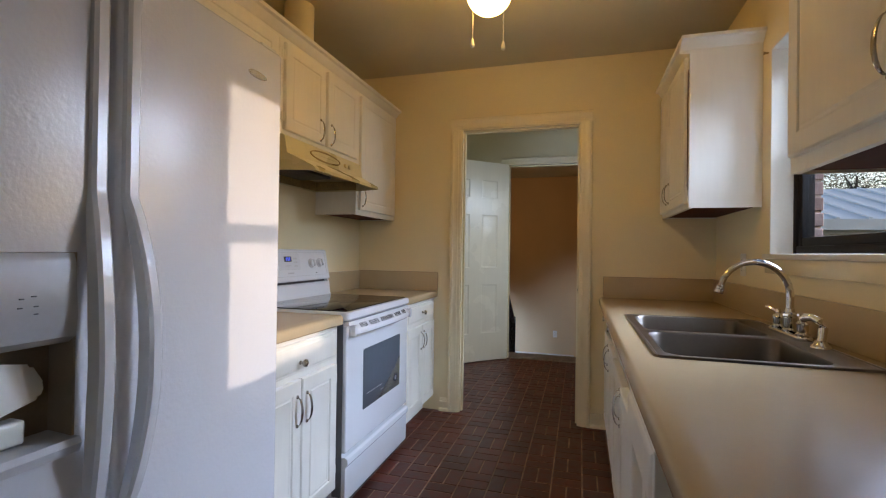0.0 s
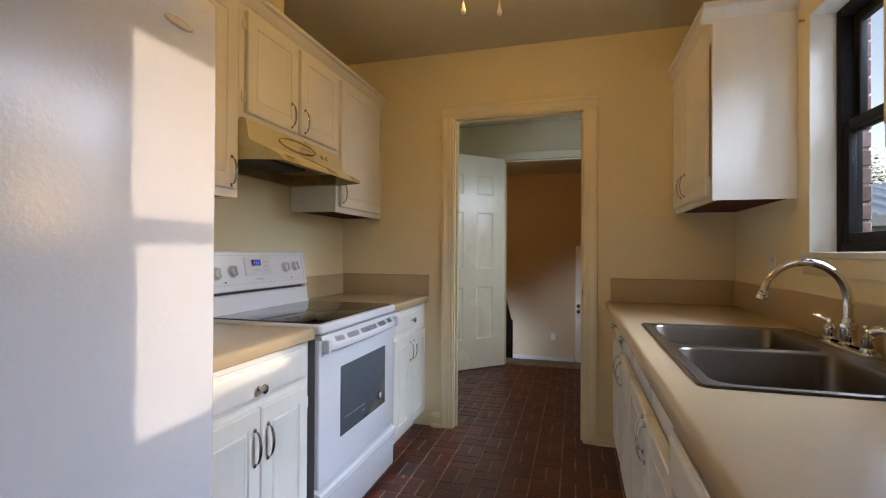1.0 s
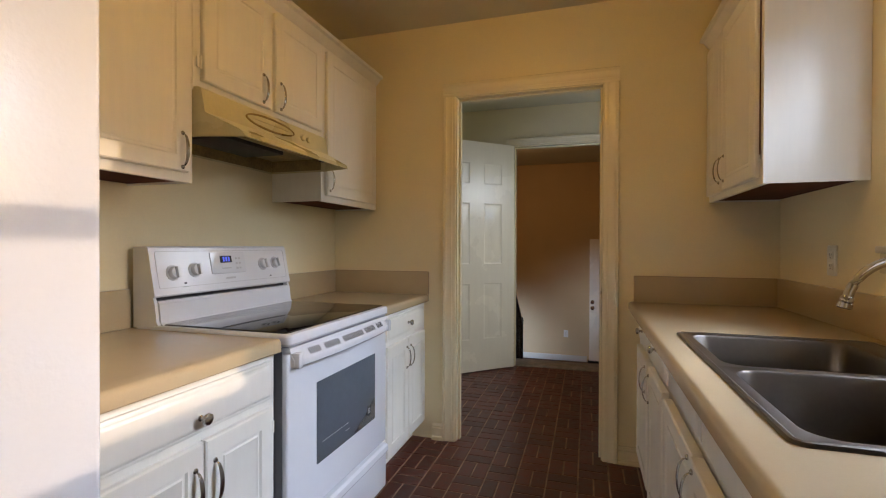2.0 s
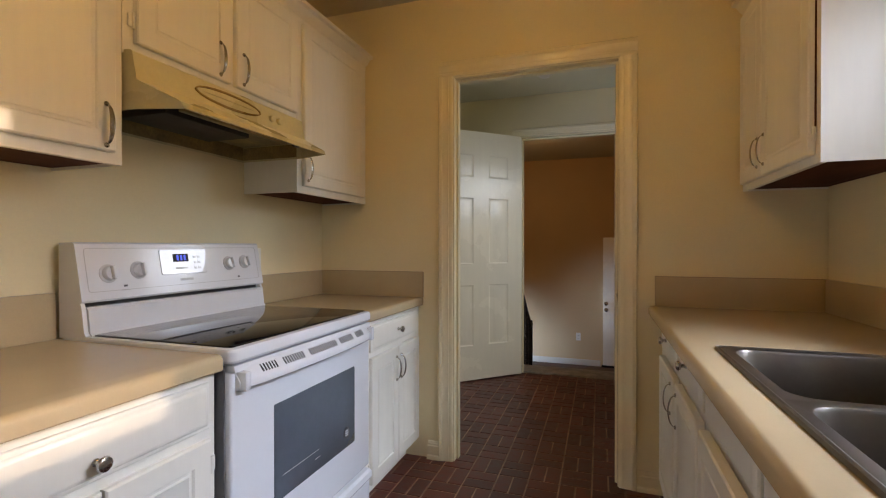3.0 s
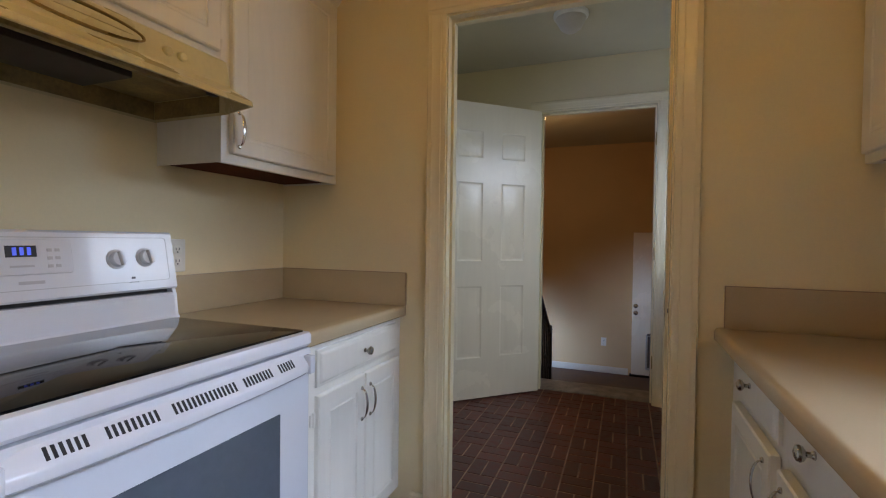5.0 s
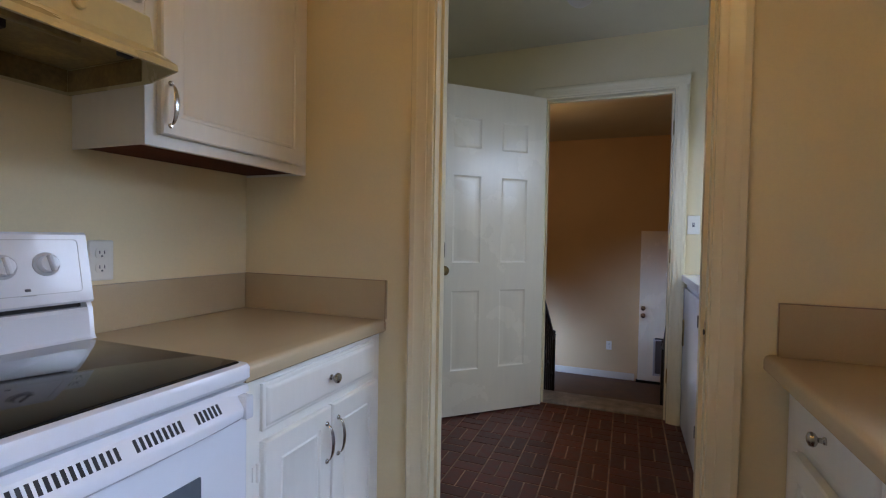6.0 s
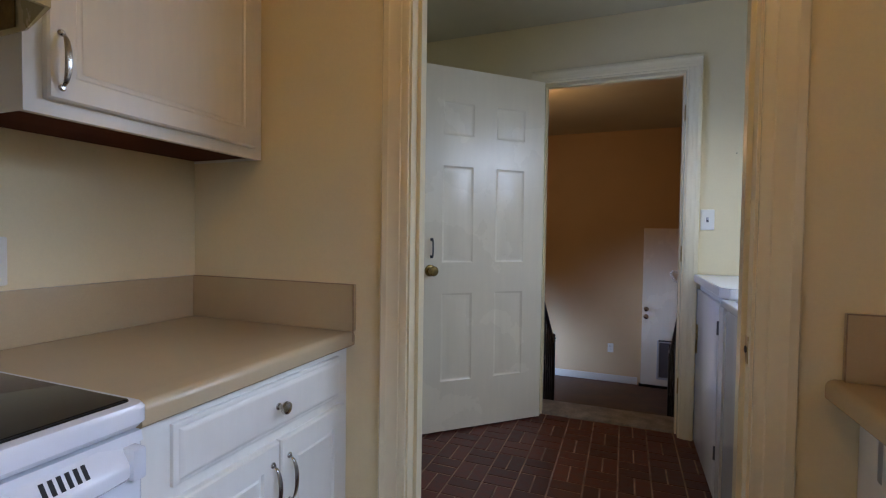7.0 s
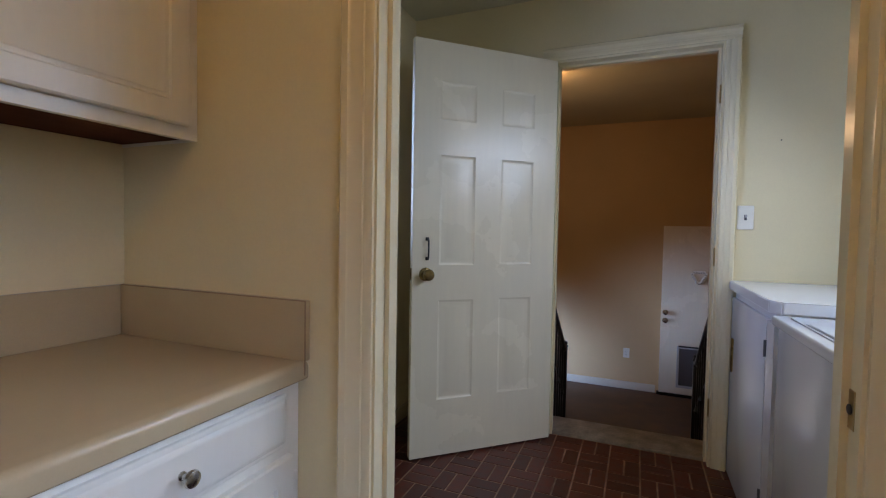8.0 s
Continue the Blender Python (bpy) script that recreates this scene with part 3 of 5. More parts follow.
GU = "wall cabinets of the kitchen"
XU = -1.038
UB, UT = 1.388, 2.150
upper_cabinet(0.53, 1.470, 1.80, UT, 1, XW + 0.002, XU, ((0.56, 0.995, 1.83, 2.125, 0.965, 1.88), (1.005, 1.44, 1.83, 2.125, 1.035, 1.88)), "short white painted wall cabinet above the refrigerator", GU)
upper_cabinet(1.472, 2.126, UB - 0.014, UT, 1, XW + 0.002, XU, ((1.515, 2.098, UB + 0.006, 2.125, 2.070, 1.462),), "tall white painted wall cabinet beside the range hood", GU)
upper_cabinet(2.128, 2.910, 1.690, UT, 1, XW + 0.002, XU, ((2.160, 2.512, 1.715, 2.125, 2.462, 1.785), (2.540, 2.895, 1.715, 2.125, 2.572, 1.785)), "short white painted two-door wall cabinet above the range hood", GU)
upper_cabinet(2.912, 3.538, UB, UT, 1, XW + 0.002, XU, ((2.945, 3.505, UB + 0.020, 2.125, 2.968, 1.487),), "tall white painted wall cabinet in the corner", GU)
CROWN = [(0, 2.128), (0.0, 2.146), (0.010, 2.153), (0.030, 2.181), (0.046, 2.185), (0.046, 2.201), (-0.02, 2.201), (-0.02, 2.146)]
crown("crown_moulding", [(XU + 0.001 + d, z + 0.002) for d, z in CROWN], "y", 0.53, 3.538, "white painted crown moulding along the wall cabinets")
bm = bmesh.new()
lathe(bm, [(0.078, 0), (0.078, 0.10), (0.080, 0.104), (0.080, 0.112), (0.078, 0.116), (0.078, CEILZ - UT - 0.002)], (-1.165, 2.47, UT + 0.001), "z", 28)
whole("vent_duct", bm, WALL, "cream painted round hood duct up to the ceiling", "duct", at=(-1.165, 2.47, UT))

# Range hood.
hood = thing("range_hood", (-1.1, 2.51, 1.54), "aged almond enamel range hood with a dark filter", "range hood")
ya, yb = 2.132, 2.906
bm = bmesh.new()


def hood_ring(z, xb, xm, xf, inset, e=0.0):
    return [(xb, ya + e, z), (xm, ya + e, z), (xf - e, ya + inset + e, z), (xf - e, yb - inset - e, z), (xm, yb - e, z), (xb, yb - e, z)]


XH = XW + 0.002
loft(bm, [hood_ring(1.688, XH, -1.045, -1.020, 0.004), hood_ring(1.68, XH, -1.040, -1.008, 0.002), hood_ring(1.6, XH, -1.030, -0.992, 0.002), hood_ring(1.537, XH, -1.010, -0.872, 0.036),
          hood_ring(1.52, XH, -1.008, -0.864, 0.040), hood_ring(1.519, XH + 0.004, -1.008, -0.866, 0.042, 0.004), hood_ring(1.534, XH + 0.006, -1.010, -0.874, 0.040, 0.006), hood_ring(1.592, XH + 0.006, -1.03, -0.998, 0.01, 0.006)], True, True)
part("shell", bm, HOODM, hood)
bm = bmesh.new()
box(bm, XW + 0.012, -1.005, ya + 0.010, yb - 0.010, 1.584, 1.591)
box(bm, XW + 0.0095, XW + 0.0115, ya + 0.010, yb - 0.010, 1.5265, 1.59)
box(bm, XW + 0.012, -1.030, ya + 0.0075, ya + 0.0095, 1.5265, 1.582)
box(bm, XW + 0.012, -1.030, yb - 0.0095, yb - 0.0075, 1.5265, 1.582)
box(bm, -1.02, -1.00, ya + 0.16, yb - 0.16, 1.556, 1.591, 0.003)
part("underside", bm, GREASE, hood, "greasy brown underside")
bm = bmesh.new()
box(bm, -1.26, -1.06, ya + 0.15, yb - 0.26, 1.554, 1.583, 0.004)
part("filter", bm, MESHF, hood, "dark grease filter")
bm = bmesh.new()
box(bm, -0.985, -0.965, yb - 0.10, yb - 0.07, 1.55, 1.58, 0.004)
part("light_switch", bm, BLACK, hood)


def on_fascia(v, lift):
    """A point on the hood's sloping face: v up the slope from 0 to 1."""
    a, b = Vector((-0.992, 0, 1.6)), Vector((-1.008, 0, 1.68))
    n = Vector((0.977, 0, 0.211)).normalized()
    p = a.lerp(b, v) + n * lift
    return p.x, p.z


def fascia_ring(cy, half, r_out, r_in, lift):
    bm = bmesh.new()
    rows = []
    for (h, r, l) in ((half, r_out, 0), (half, r_out, lift), (half - (r_out - r_in) * 0.08, r_in, lift), (half - (r_out - r_in) * 0.08, r_in, 0)):
        ring = []
        for k in range(36):
            a = 2 * math.pi * k / 36
            x, z = on_fascia(0.5 + r * math.sin(a), l)
            ring.append((x, cy + h * math.cos(a), z))
        rows.append(ring)
    loft(bm, rows)
    return bm


part("vent_ring", fascia_ring(2.485, 0.150, 0.36, 0.28, 0.005), BRASS, hood, "dull brass oval trim")
bm = fascia_ring(2.485, 0.140, 0.26, 0.02, 0.003)
part("vent_slats", bm, HOODM, hood)
for ky in (2.695, 2.738):
    x, z = on_fascia(0.45, 0.0)
    bm = bmesh.new()
    lathe(bm, [(0.013, -0.003), (0.013, 0.010), (0.010, 0.013)], (x, ky, z), "x", 14)
    part("knob", bm, HOODM, hood)

# Range.
rng = thing("kitchen_range", (-1.0, 2.51, 0), "white freestanding electric range with a black glass cooktop", "range")
RY0, RY1 = 2.130, 2.890
bm = bmesh.new()
box(bm, -1.30, -0.735, RY0 + 0.004, RY1 - 0.004, 0.03, 0.835)
part("body", bm, ENAMEL, rng)
bm = bmesh.new()
box(bm, -1.26, -0.70, RY0 + 0.03, RY1 - 0.03, 0.0, 0.03)
part("plinth", bm, BLACK, rng)
bm = bmesh.new()
loft(bm, [[(x, y, z) for x, y in rrect(-1.30, -0.662 - d, RY0 + d, RY1 - d, 0.02)] for d, z in ((0.006, 0.838), (0.0, 0.846), (0.0, 0.868), (0.004, 0.875), (0.016, 0.877))], True, True)
part("cooktop", bm, ENAMEL, rng, "white enamel cooktop rim")
bm = bmesh.new()
loft(bm, [[(x, y, z) for x, y in rrect(-1.185 + d, -0.683 - d, RY0 + 0.016 + d, RY1 - 0.016 - d, 0.010)] for d, z in ((0, 0.876), (0.001, 0.8795), (0.004, 0.881))], True, True)
part("glass_top", bm, COOKTOP, rng, "black ceramic glass")
# Console.
bm = bmesh.new()
prism(bm, [(-1.30, 0.870), (-1.30, 0.960), (-1.205, 0.960), (-1.198, 0.952), (-1.190, 0.885), (-1.180, 0.876)], "y", RY0 + 0.013, RY1 - 0.013)
part("riser", bm, ENAMEL, rng)
for q in (RY0 - 0.001, RY1 - 0.011):
    bm = bmesh.new()
    prism(bm, [(-1.30, 0.868), (-1.30, 0.9735), (-1.212, 0.9735), (-1.204, 0.955), (-1.196, 0.890), (-1.188, 0.8785)], "y", q, q + 0.012)
    part("end_cap", bm, ENAMEL, rng)
part("shadow_gap", boxes((-1.30, -1.228, RY0 + 0.014, RY1 - 0.014, 0.960, 0.974)), BLACK, rng, "black gap under the console")
bm = bmesh.new()
prism(bm, [(-1.30, 0.974), (-1.30, 1.150), (-1.242, 1.152), (-1.234, 1.146), (-1.2019, 0.979), (-1.206, 0.973)], "y", RY0 - 0.002, RY1 + 0.002)
console = part("console", bm, ENAMEL, rng)
CN = Vector((0.982, 0, 0.19)).normalized()


def con(v, lift):
    p = Vector((-1.2045, 0, 0.990)).lerp(Vector((-1.234, 0, 1.146)), v) + CN * lift
    return p


def console_plate(cy, half, v0, v1, lift, material, name, label="", r=0.008):
    bm = bmesh.new()
    hgt = 0.1588

    def ring(d, l):
        out = []
        for yy, vv in rrect(cy - half + d, cy + half - d, v0 * hgt + d, v1 * hgt - d, max(0.001, r - d), 4):
            p = con(vv / hgt, l)
            out.append((p.x, yy, p.z))
        return out
    loft(bm, [ring(0, -0.001), ring(0, lift * 0.6), ring(0.001, lift)], True, True)
    return part(name, bm, material, console, label)


def turned(profile, base, direction, n=20):
    """A turned piece along any direction."""
    bm = bmesh.new()
    lathe(bm, profile, (0, 0, 0), "z", n)
    q = Vector((0, 0, 1)).rotation_difference(direction)
    bm.transform(Matrix.Translation(base) @ q.to_matrix().to_4x4())
    return bm


for ky, kv in ((2.215, 0.42), (2.315, 0.46), (2.708, 0.52), (2.795, 0.54)):
    p = con(kv, 0)
    p.y = ky
    dial = part("dial", turned([(0.029, -0.001), (0.029, 0.002), (0.027, 0.003)], p, CN, 24), GREYP, console)
    bm = turned([(0.022, 0), (0.021, 0.014), (0.019, 0.017), (0.006, 0.018)], p + CN * 0.002, CN, 20)
    part("knob", bm, ENAMEL, dial)
    g = bmesh.new()
    box(g, -0.0045, 0.0045, -0.020, 0.020, 0.0, 0.014, 0.002)
    q = Vector((0, 0, 1)).rotation_difference(CN)
    g.transform(Matrix.Translation(p + CN * 0.018) @ q.to_matrix().to_4x4() @ Matrix.Rotation(0.25 * (ky - 2), 4, "Z") @ Matrix.Rotation(radians(90), 4, "Z"))
    part("grip", g, ENAMEL, dial)
for ky in (2.265, 2.752):
    console_plate(ky, 0.006, 0.14, 0.18, 0.0012, DARKGREY, "indicator", r=0.001)
    console_plate(ky, 0.016, 0.07, 0.085, 0.0010, GREYP, "print", r=0.001)
disp = console_plate(2.495, 0.098, 0.32, 0.88, 0.003, GLOSS, "display_panel", "glossy display panel")


def flat_bar(y0, y1, v0, v1, lift):
    bm = bmesh.new()
    a, b = con(v0, lift), con(v1, lift)
    c, d = con(v0, lift - 0.001), con(v1, lift - 0.001)
    loft(bm, [[(c.x, y0, c.z), (c.x, y1, c.z), (d.x, y1, d.z), (d.x, y0, d.z)], [(a.x, y0, a.z), (a.x, y1, a.z), (b.x, y1, b.z), (b.x, y0, b.z)]], True, True)
    return bm


bm = bmesh.new()


def console_line(d, l):
    out = []
    for yy, vv in rrect(2.150 + d, 2.870 - d, 0.012 + d, 0.147 - d, 0.010 - d, 4):
        p = con(vv / 0.1588, l)
        out.append((p.x, yy, p.z))
    return out


loft(bm, [console_line(0, -0.0005), console_line(0, 0.0010), console_line(0.0018, 0.0010), console_line(0.0018, -0.0005)])
part("panel_line", bm, GREYP, console, "thin grey outline of the control area")


screen = part("screen", flat_bar(2.448, 2.512, 0.60, 0.78, 0.0045), BLACK, disp, "dark display window")
for i in range(3):
    part("digit_bar", flat_bar(2.462 + 0.015 * i, 2.470 + 0.015 * i, 0.63, 0.75, 0.0055), DIGIT, disp, "glowing blue digit")
for i in range(3):
    for k in range(2):
        part("button_print", flat_bar(2.535 + 0.018 * k, 2.546 + 0.018 * k, 0.42 + 0.13 * i, 0.47 + 0.13 * i, 0.0042), GREYP, disp)
part("button_print", flat_bar(2.455, 2.505, 0.44, 0.47, 0.0042), GREYP, disp)
part("name_print", flat_bar(2.470, 2.525, 0.17, 0.22, 0.0012), GREYP, console, "grey printed bar")
# Oven door, handle and drawer.
OX = -0.672
bm = bmesh.new()
box(bm, -0.735, OX, RY0 + 0.006, RY1 - 0.006, 0.252, 0.815, 0.008, 3)
door = part("oven_door", bm, ENAMEL, rng)
bm = bmesh.new()
loft(bm, [[(OX + l, y, z) for y, z in rrect(2.300 + d, 2.762 - d, 0.395 + d, 0.682 - d, 0.004, 3)] for d, l in ((0, -0.001), (0, 0.0015), (0.002, 0.0025))], True, True)
pane = part("oven_window", bm, OVENGLASS, door, "smoked grey oven window")
bm = bmesh.new()
lathe(bm, [(0.022, 0.0025), (0.022, 0.0032), (0.018, 0.0034)], (OX, 2.700, 0.450), "x", 24)
st = part("sticker", bm, BLACK, pane, "round dark sticker with pale marks")
for dz, hw in ((0.008, 0.010), (0.0, 0.012), (-0.008, 0.009)):
    part("sticker_mark", boxes((OX + 0.0034, OX + 0.0038, 2.700 - hw, 2.700 + hw, 0.4475 + dz, 0.4520 + dz)), ENAMEL, st)
for ya, yb, zz in ((2.335, 2.520, 0.462), (2.500, 2.530, 0.437)):
    part("rack_glint", boxes((OX + 0.0026, OX + 0.0029, ya, yb, zz, zz + 0.0012)), GREYP, pane)
# The slotted strip over the handle.
bm = bmesh.new()
prism(bm, [(-0.735, 0.815), (-0.735, 0.834), (-0.668, 0.832), (-0.664, 0.816)], "y", RY0 + 0.012, RY1 - 0.012)
strip = part("vent_strip", bm, ENAMEL, rng)
HANDLE = []
for k in range(25):
    f = k / 24
    HANDLE.append((f, math.sin(math.pi * f) ** 0.45 if 0 < f < 1 else 0.0))
bm = bmesh.new()
rows = []
for f, o in HANDLE:
    yy = RY0 + 0.020 + f * (RY1 - RY0 - 0.040)
    xo = -0.664 + 0.030 * o
    rows.append([(xo - 0.018, yy, 0.770), (xo, yy, 0.768), (xo + 0.006, yy, 0.774), (xo + 0.007, yy, 0.789), (xo + 0.004, yy, 0.795), (xo - 0.018, yy, 0.824)])
loft(bm, rows, True, True)
part("oven_handle", bm, ENAMEL, door, "white bowed full-width handle")
for e, sg in ((RY0 + 0.022, 1), (RY1 - 0.022, -1)):
    bm = bmesh.new()
    box(bm, -0.675, -0.640, min(e, e + sg * 0.022), max(e, e + sg * 0.022), 0.766, 0.816, 0.005)
    part("handle_bracket", bm, ENAMEL, door)
for a, b in ((2.225, 2.290), (2.312, 2.412), (2.432, 2.590), (2.610, 2.708), (2.730, 2.795)):
    for k in range(int((b - a) / 0.0105)):
        yk = a + 0.0105 * k
        o = -0.664 + 0.030 * math.sin(math.pi * (yk - RY0 - 0.02) / (RY1 - RY0 - 0.04)) ** 0.45
        bm = bmesh.new()
        prism(bm, [(o - 0.0002, 0.8000), (o + 0.0006, 0.8007), (o - 0.0132, 0.8186), (o - 0.0140, 0.8179)], "y", yk, yk + 0.0056)
        part("vent_slot", bm, BLACK, door)
bm = bmesh.new()
prism(bm, [(-0.735, 0.032), (-0.735, 0.236), (OX - 0.002, 0.236), (OX + 0.010, 0.228), (OX + 0.012, 0.205), (OX, 0.190), (OX - 0.002, 0.040), (OX - 0.008, 0.032)], "y", RY0 + 0.006, RY1 - 0.006)
part("storage_drawer", bm, ENAMEL, rng)
part("side_trim", boxes((-0.735, -0.690, RY0 + 0.0005, RY0 + 0.004, 0.06, 0.835)), DARKGREY, rng)

# Refrigerator.
FR0, FR1, FX = 0.545, 1.452, -0.530
fridge = thing("refrigerator", (-0.9, 1.0, 0), "white textured side-by-side refrigerator with an ice dispenser", "refrigerator")
bm = bmesh.new()
box(bm, -1.29, -0.605, FR0 + 0.006, FR1 - 0.006, 0.03, 1.700, 0.008)
part("body", bm, FRIDGE, fridge)
part("grille", boxes((-0.62, -0.57, FR0 + 0.02, FR1 - 0.02, 0.0, 0.085)), GREYP, fridge)
part("gasket", boxes((-0.606, -0.596, FR0 + 0.02, FR1 - 0.015, 0.10, 1.690)), DARKGREY, fridge)


def fridge_door(ya, yb, hole=None):
    """A door with rounded upright edges; hole is y0, y1, z0, z1 of a recess."""
    bm = bmesh.new()
    za, zb, xb = 0.095, 1.712, -0.596
    if not hole:
        prof = rrect(xb, FX, ya, yb, 0.016, 5)
        loft(bm, [[(x, y, z) for x, y in prof] for z in (za, zb - 0.006)] + [[(x * 1.0 + (0.004 if x < -0.56 else -0.004), y + (0.004 if y < (ya + yb) / 2 else -0.004), zb) for x, y in prof]], True, True)
    else:
        ha, hb, hc, hd = hole


        def ring(x, a, b, c, d):
            return [(x, a, c), (x, b, c), (x, b, d), (x, a, d)]
        loft(bm, [ring(xb, ya, yb, za, zb), ring(FX - 0.006, ya, yb, za, zb), ring(FX, ya + 0.006, yb - 0.006, za + 0.006, zb - 0.006), ring(FX, ha, hb, hc, hd), ring(xb + 0.003, ha, hb, hc, hd)], True, True)
    return bm


fd = part("fridge_door", fridge_door(0.957, FR1), FRIDGE, fridge)
HOLE = (0.590, 0.882, 0.800, 1.140)
fz = part("freezer_door", fridge_door(FR0, 0.934, HOLE), FRIDGE, fridge)


def fridge_handle(parent, yc, lean):
    bm = bmesh.new()
    rows = []
    path = [(1.706, 0.014, 0.0), (1.50, 0.014, 0.0), (1.262, 0.014, 0.0), (1.245, 0.015, 0.0)]
    for k in range(1, 16):
        f = k / 16
        b = math.sin(math.pi * f) ** 0.8
        path.append((1.245 - 0.60 * f, 0.014 + 0.048 * b, min(1.0, b * 1.05)))
    path += [(0.640, 0.012, 0.0), (0.625, 0.006, 0.0)]
    for z, out, b in path:
        w = 0.0145
        th = 0.010 + 0.006 * b
        c = yc + lean * 0.016 * b
        x = FX + out
        back = FX - 0.002 if b < 0.2 else x - 2 * th
        rows.append([(back, c - w, z), (back, c + w, z), (x - 0.005, c + w, z), (x, c + w - 0.006, z), (x, c - w + 0.006, z), (x - 0.005, c - w, z)])
    loft(bm, rows, True, True)
    return part("door_handle", bm, ENAMEL, parent, "long white bowed handle")


fridge_handle(fz, 0.911, -1)
fridge_handle(fd, 0.975, 1)
bm = bmesh.new()
loft(bm, [[(FX + l, y, z) for y, z in [(1.340 + (0.036 - d) * math.cos(a), 1.618 + (0.010 - d) * math.sin(a)) for a in (2 * math.pi * k / 28 for k in range(28))]] for d, l in ((0, -0.001), (0, 0.003), (0.003, 0.005))], True, True)
part("badge", bm, BADGE, fd, "small oval chrome badge")
bm = bmesh.new()
box(bm, -0.64, -0.545, FR1 - 0.075, FR1 - 0.01, 1.713, 1.728, 0.005)
part("hinge_cover", bm, ENAMEL, fridge)
ha, hb, hc, hd = HOLE
dsp = bmesh.new()
box(dsp, -0.592, -0.5895, ha, hb, hc, hd)
box(dsp, -0.590, FX - 0.001, ha - 0.0, ha + 0.004, hc, hd)
box(dsp, -0.590, FX - 0.001, hb - 0.004, hb, hc, hd)
part("dispenser_recess", dsp, TANREC, fz, "tan dispenser recess")
bm = bmesh.new()
prism(bm, [(-0.588, 0.992), (-0.588, 1.139), (FX + 0.004, 1.139), (FX + 0.010, 1.125), (FX + 0.016, 1.03), (FX + 0.012, 0.998), (FX - 0.004, 0.986)], "y", ha + 0.001, hb - 0.009)
ctl = part("control_panel", bm, GREYP, fz, "pale grey dispenser control panel")
for k, (yy, zz) in enumerate(((0.786, 1.066), (0.803, 1.069), (0.784, 1.052), (0.806, 1.053), (0.806, 1.041))):
    part("button_print", boxes((FX + 0.0125, FX + 0.0165, yy, yy + 0.006, zz, zz + 0.002)), DARKGREY, ctl)
bm = bmesh.new()
prism(bm, [(-0.588, 0.800), (-0.588, 0.826), (FX + 0.010, 0.822), (FX + 0.016, 0.812), (FX + 0.010, 0.796)], "y", ha - 0.012, hb + 0.002)
part("drip_tray", bm, ENAMEL, fz)
bm = bmesh.new()
prism(bm, [(0.735, 0.872), (0.735, 0.958), (0.835, 0.958), (0.858, 0.925), (0.852, 0.902), (0.790, 0.872)], "x", -0.586, -0.562)
bmesh.ops.bevel(bm, geom=list(bm.edges), offset=0.006, segments=2, affect="EDGES")
bm.transform(Matrix.Translation((-0.573, 0.8, 0.92)) @ Matrix.Rotation(radians(-14), 4, "Y") @ Matrix.Rotation(radians(-12), 4, "X") @ Matrix.Translation((0.573, -0.8, -0.92)))
part("paddle", bm, IVORY, fz, "ivory dispenser paddle")
bm = bmesh.new()
box(bm, -0.586, -0.552, 0.730, 0.822, 0.828, 0.868, 0.006, 3)
part("ice_guide", bm, IVORY, fz)

# Wall outlets and switches.


def wall_plate(name, at, n, label, holes):
    """A cover plate on a wall at a point, looking along n."""
    th = thing(name, at, label, name.split("_")[-1])
    n = Vector(n)
    u = Vector((0, 0, 1)).cross(n)

    def placed(bm):
        m = Matrix((u, n, Vector((0, 0, 1)))).transposed().to_4x4()
        bm.transform(Matrix.Translation(at) @ m)
        return bm
    bm = bmesh.new()
    loft(bm, [[(x, l, z) for x, z in rrect(-0.035 + d, 0.035 - d, -0.058 + d, 0.058 - d, 0.005, 3)] for d, l in ((0, 0.0004), (0, 0.003), (0.003, 0.006))], True, True)
    part("plate", placed(bm), IVORY, th)
    if holes == "outlet":
        for zc in (-0.021, 0.021):
            bm = bmesh.new()
            loft(bm, [[(x, l, z) for x, z in rrect(-0.017 + d, 0.017 - d, zc - 0.015 + d, zc + 0.015 - d, 0.010, 4)] for d, l in ((0, 0.005), (0, 0.008), (0.001, 0.0085))], True, True)
            rec = part("receptacle", placed(bm), IVORY, th)
            bm = bmesh.new()
            for dx in (-0.0065, 0.0065):
                box(bm, dx - 0.0013, dx + 0.0013, 0.008, 0.0092, zc - 0.002, zc + 0.007)
            box(bm, -0.0025, 0.0025, 0.008, 0.0092, zc - 0.011, zc - 0.006)
            part("slot", placed(bm), DARKGREY, rec)
    else:
        bm = bmesh.new()
        box(bm, -0.006, 0.006, 0.0055, 0.0068, -0.013, 0.013)
        part("slot", placed(bm), DARKGREY, th)
        bm = bmesh.new()
        box(bm, -0.004, 0.004, 0.008, 0.018, 0.000, 0.010, 0.002)
        part("toggle", placed(bm), GREYP, th)
    return th


wall_plate("wall_outlet", (XW + 0.0005, 2.985, 1.072), (1, 0, 0), "ivory duplex outlet on the cream wall by the range", "outlet")
wall_plate("wall_outlet", (XE - 0.0005, 3.03, 1.105), (-1, 0, 0), "ivory duplex outlet on the wall beyond the sink", "outlet")
wall_plate("wall_switch", (0.468, Y2 - 0.0005, 1.255), (0, -1, 0), "white toggle switch beside the den door", "switch")
wall_plate("wall_outlet", (-0.10, YD - 0.0005, -0.265), (0, -1, 0), "white outlet low on the den wall", "outlet")

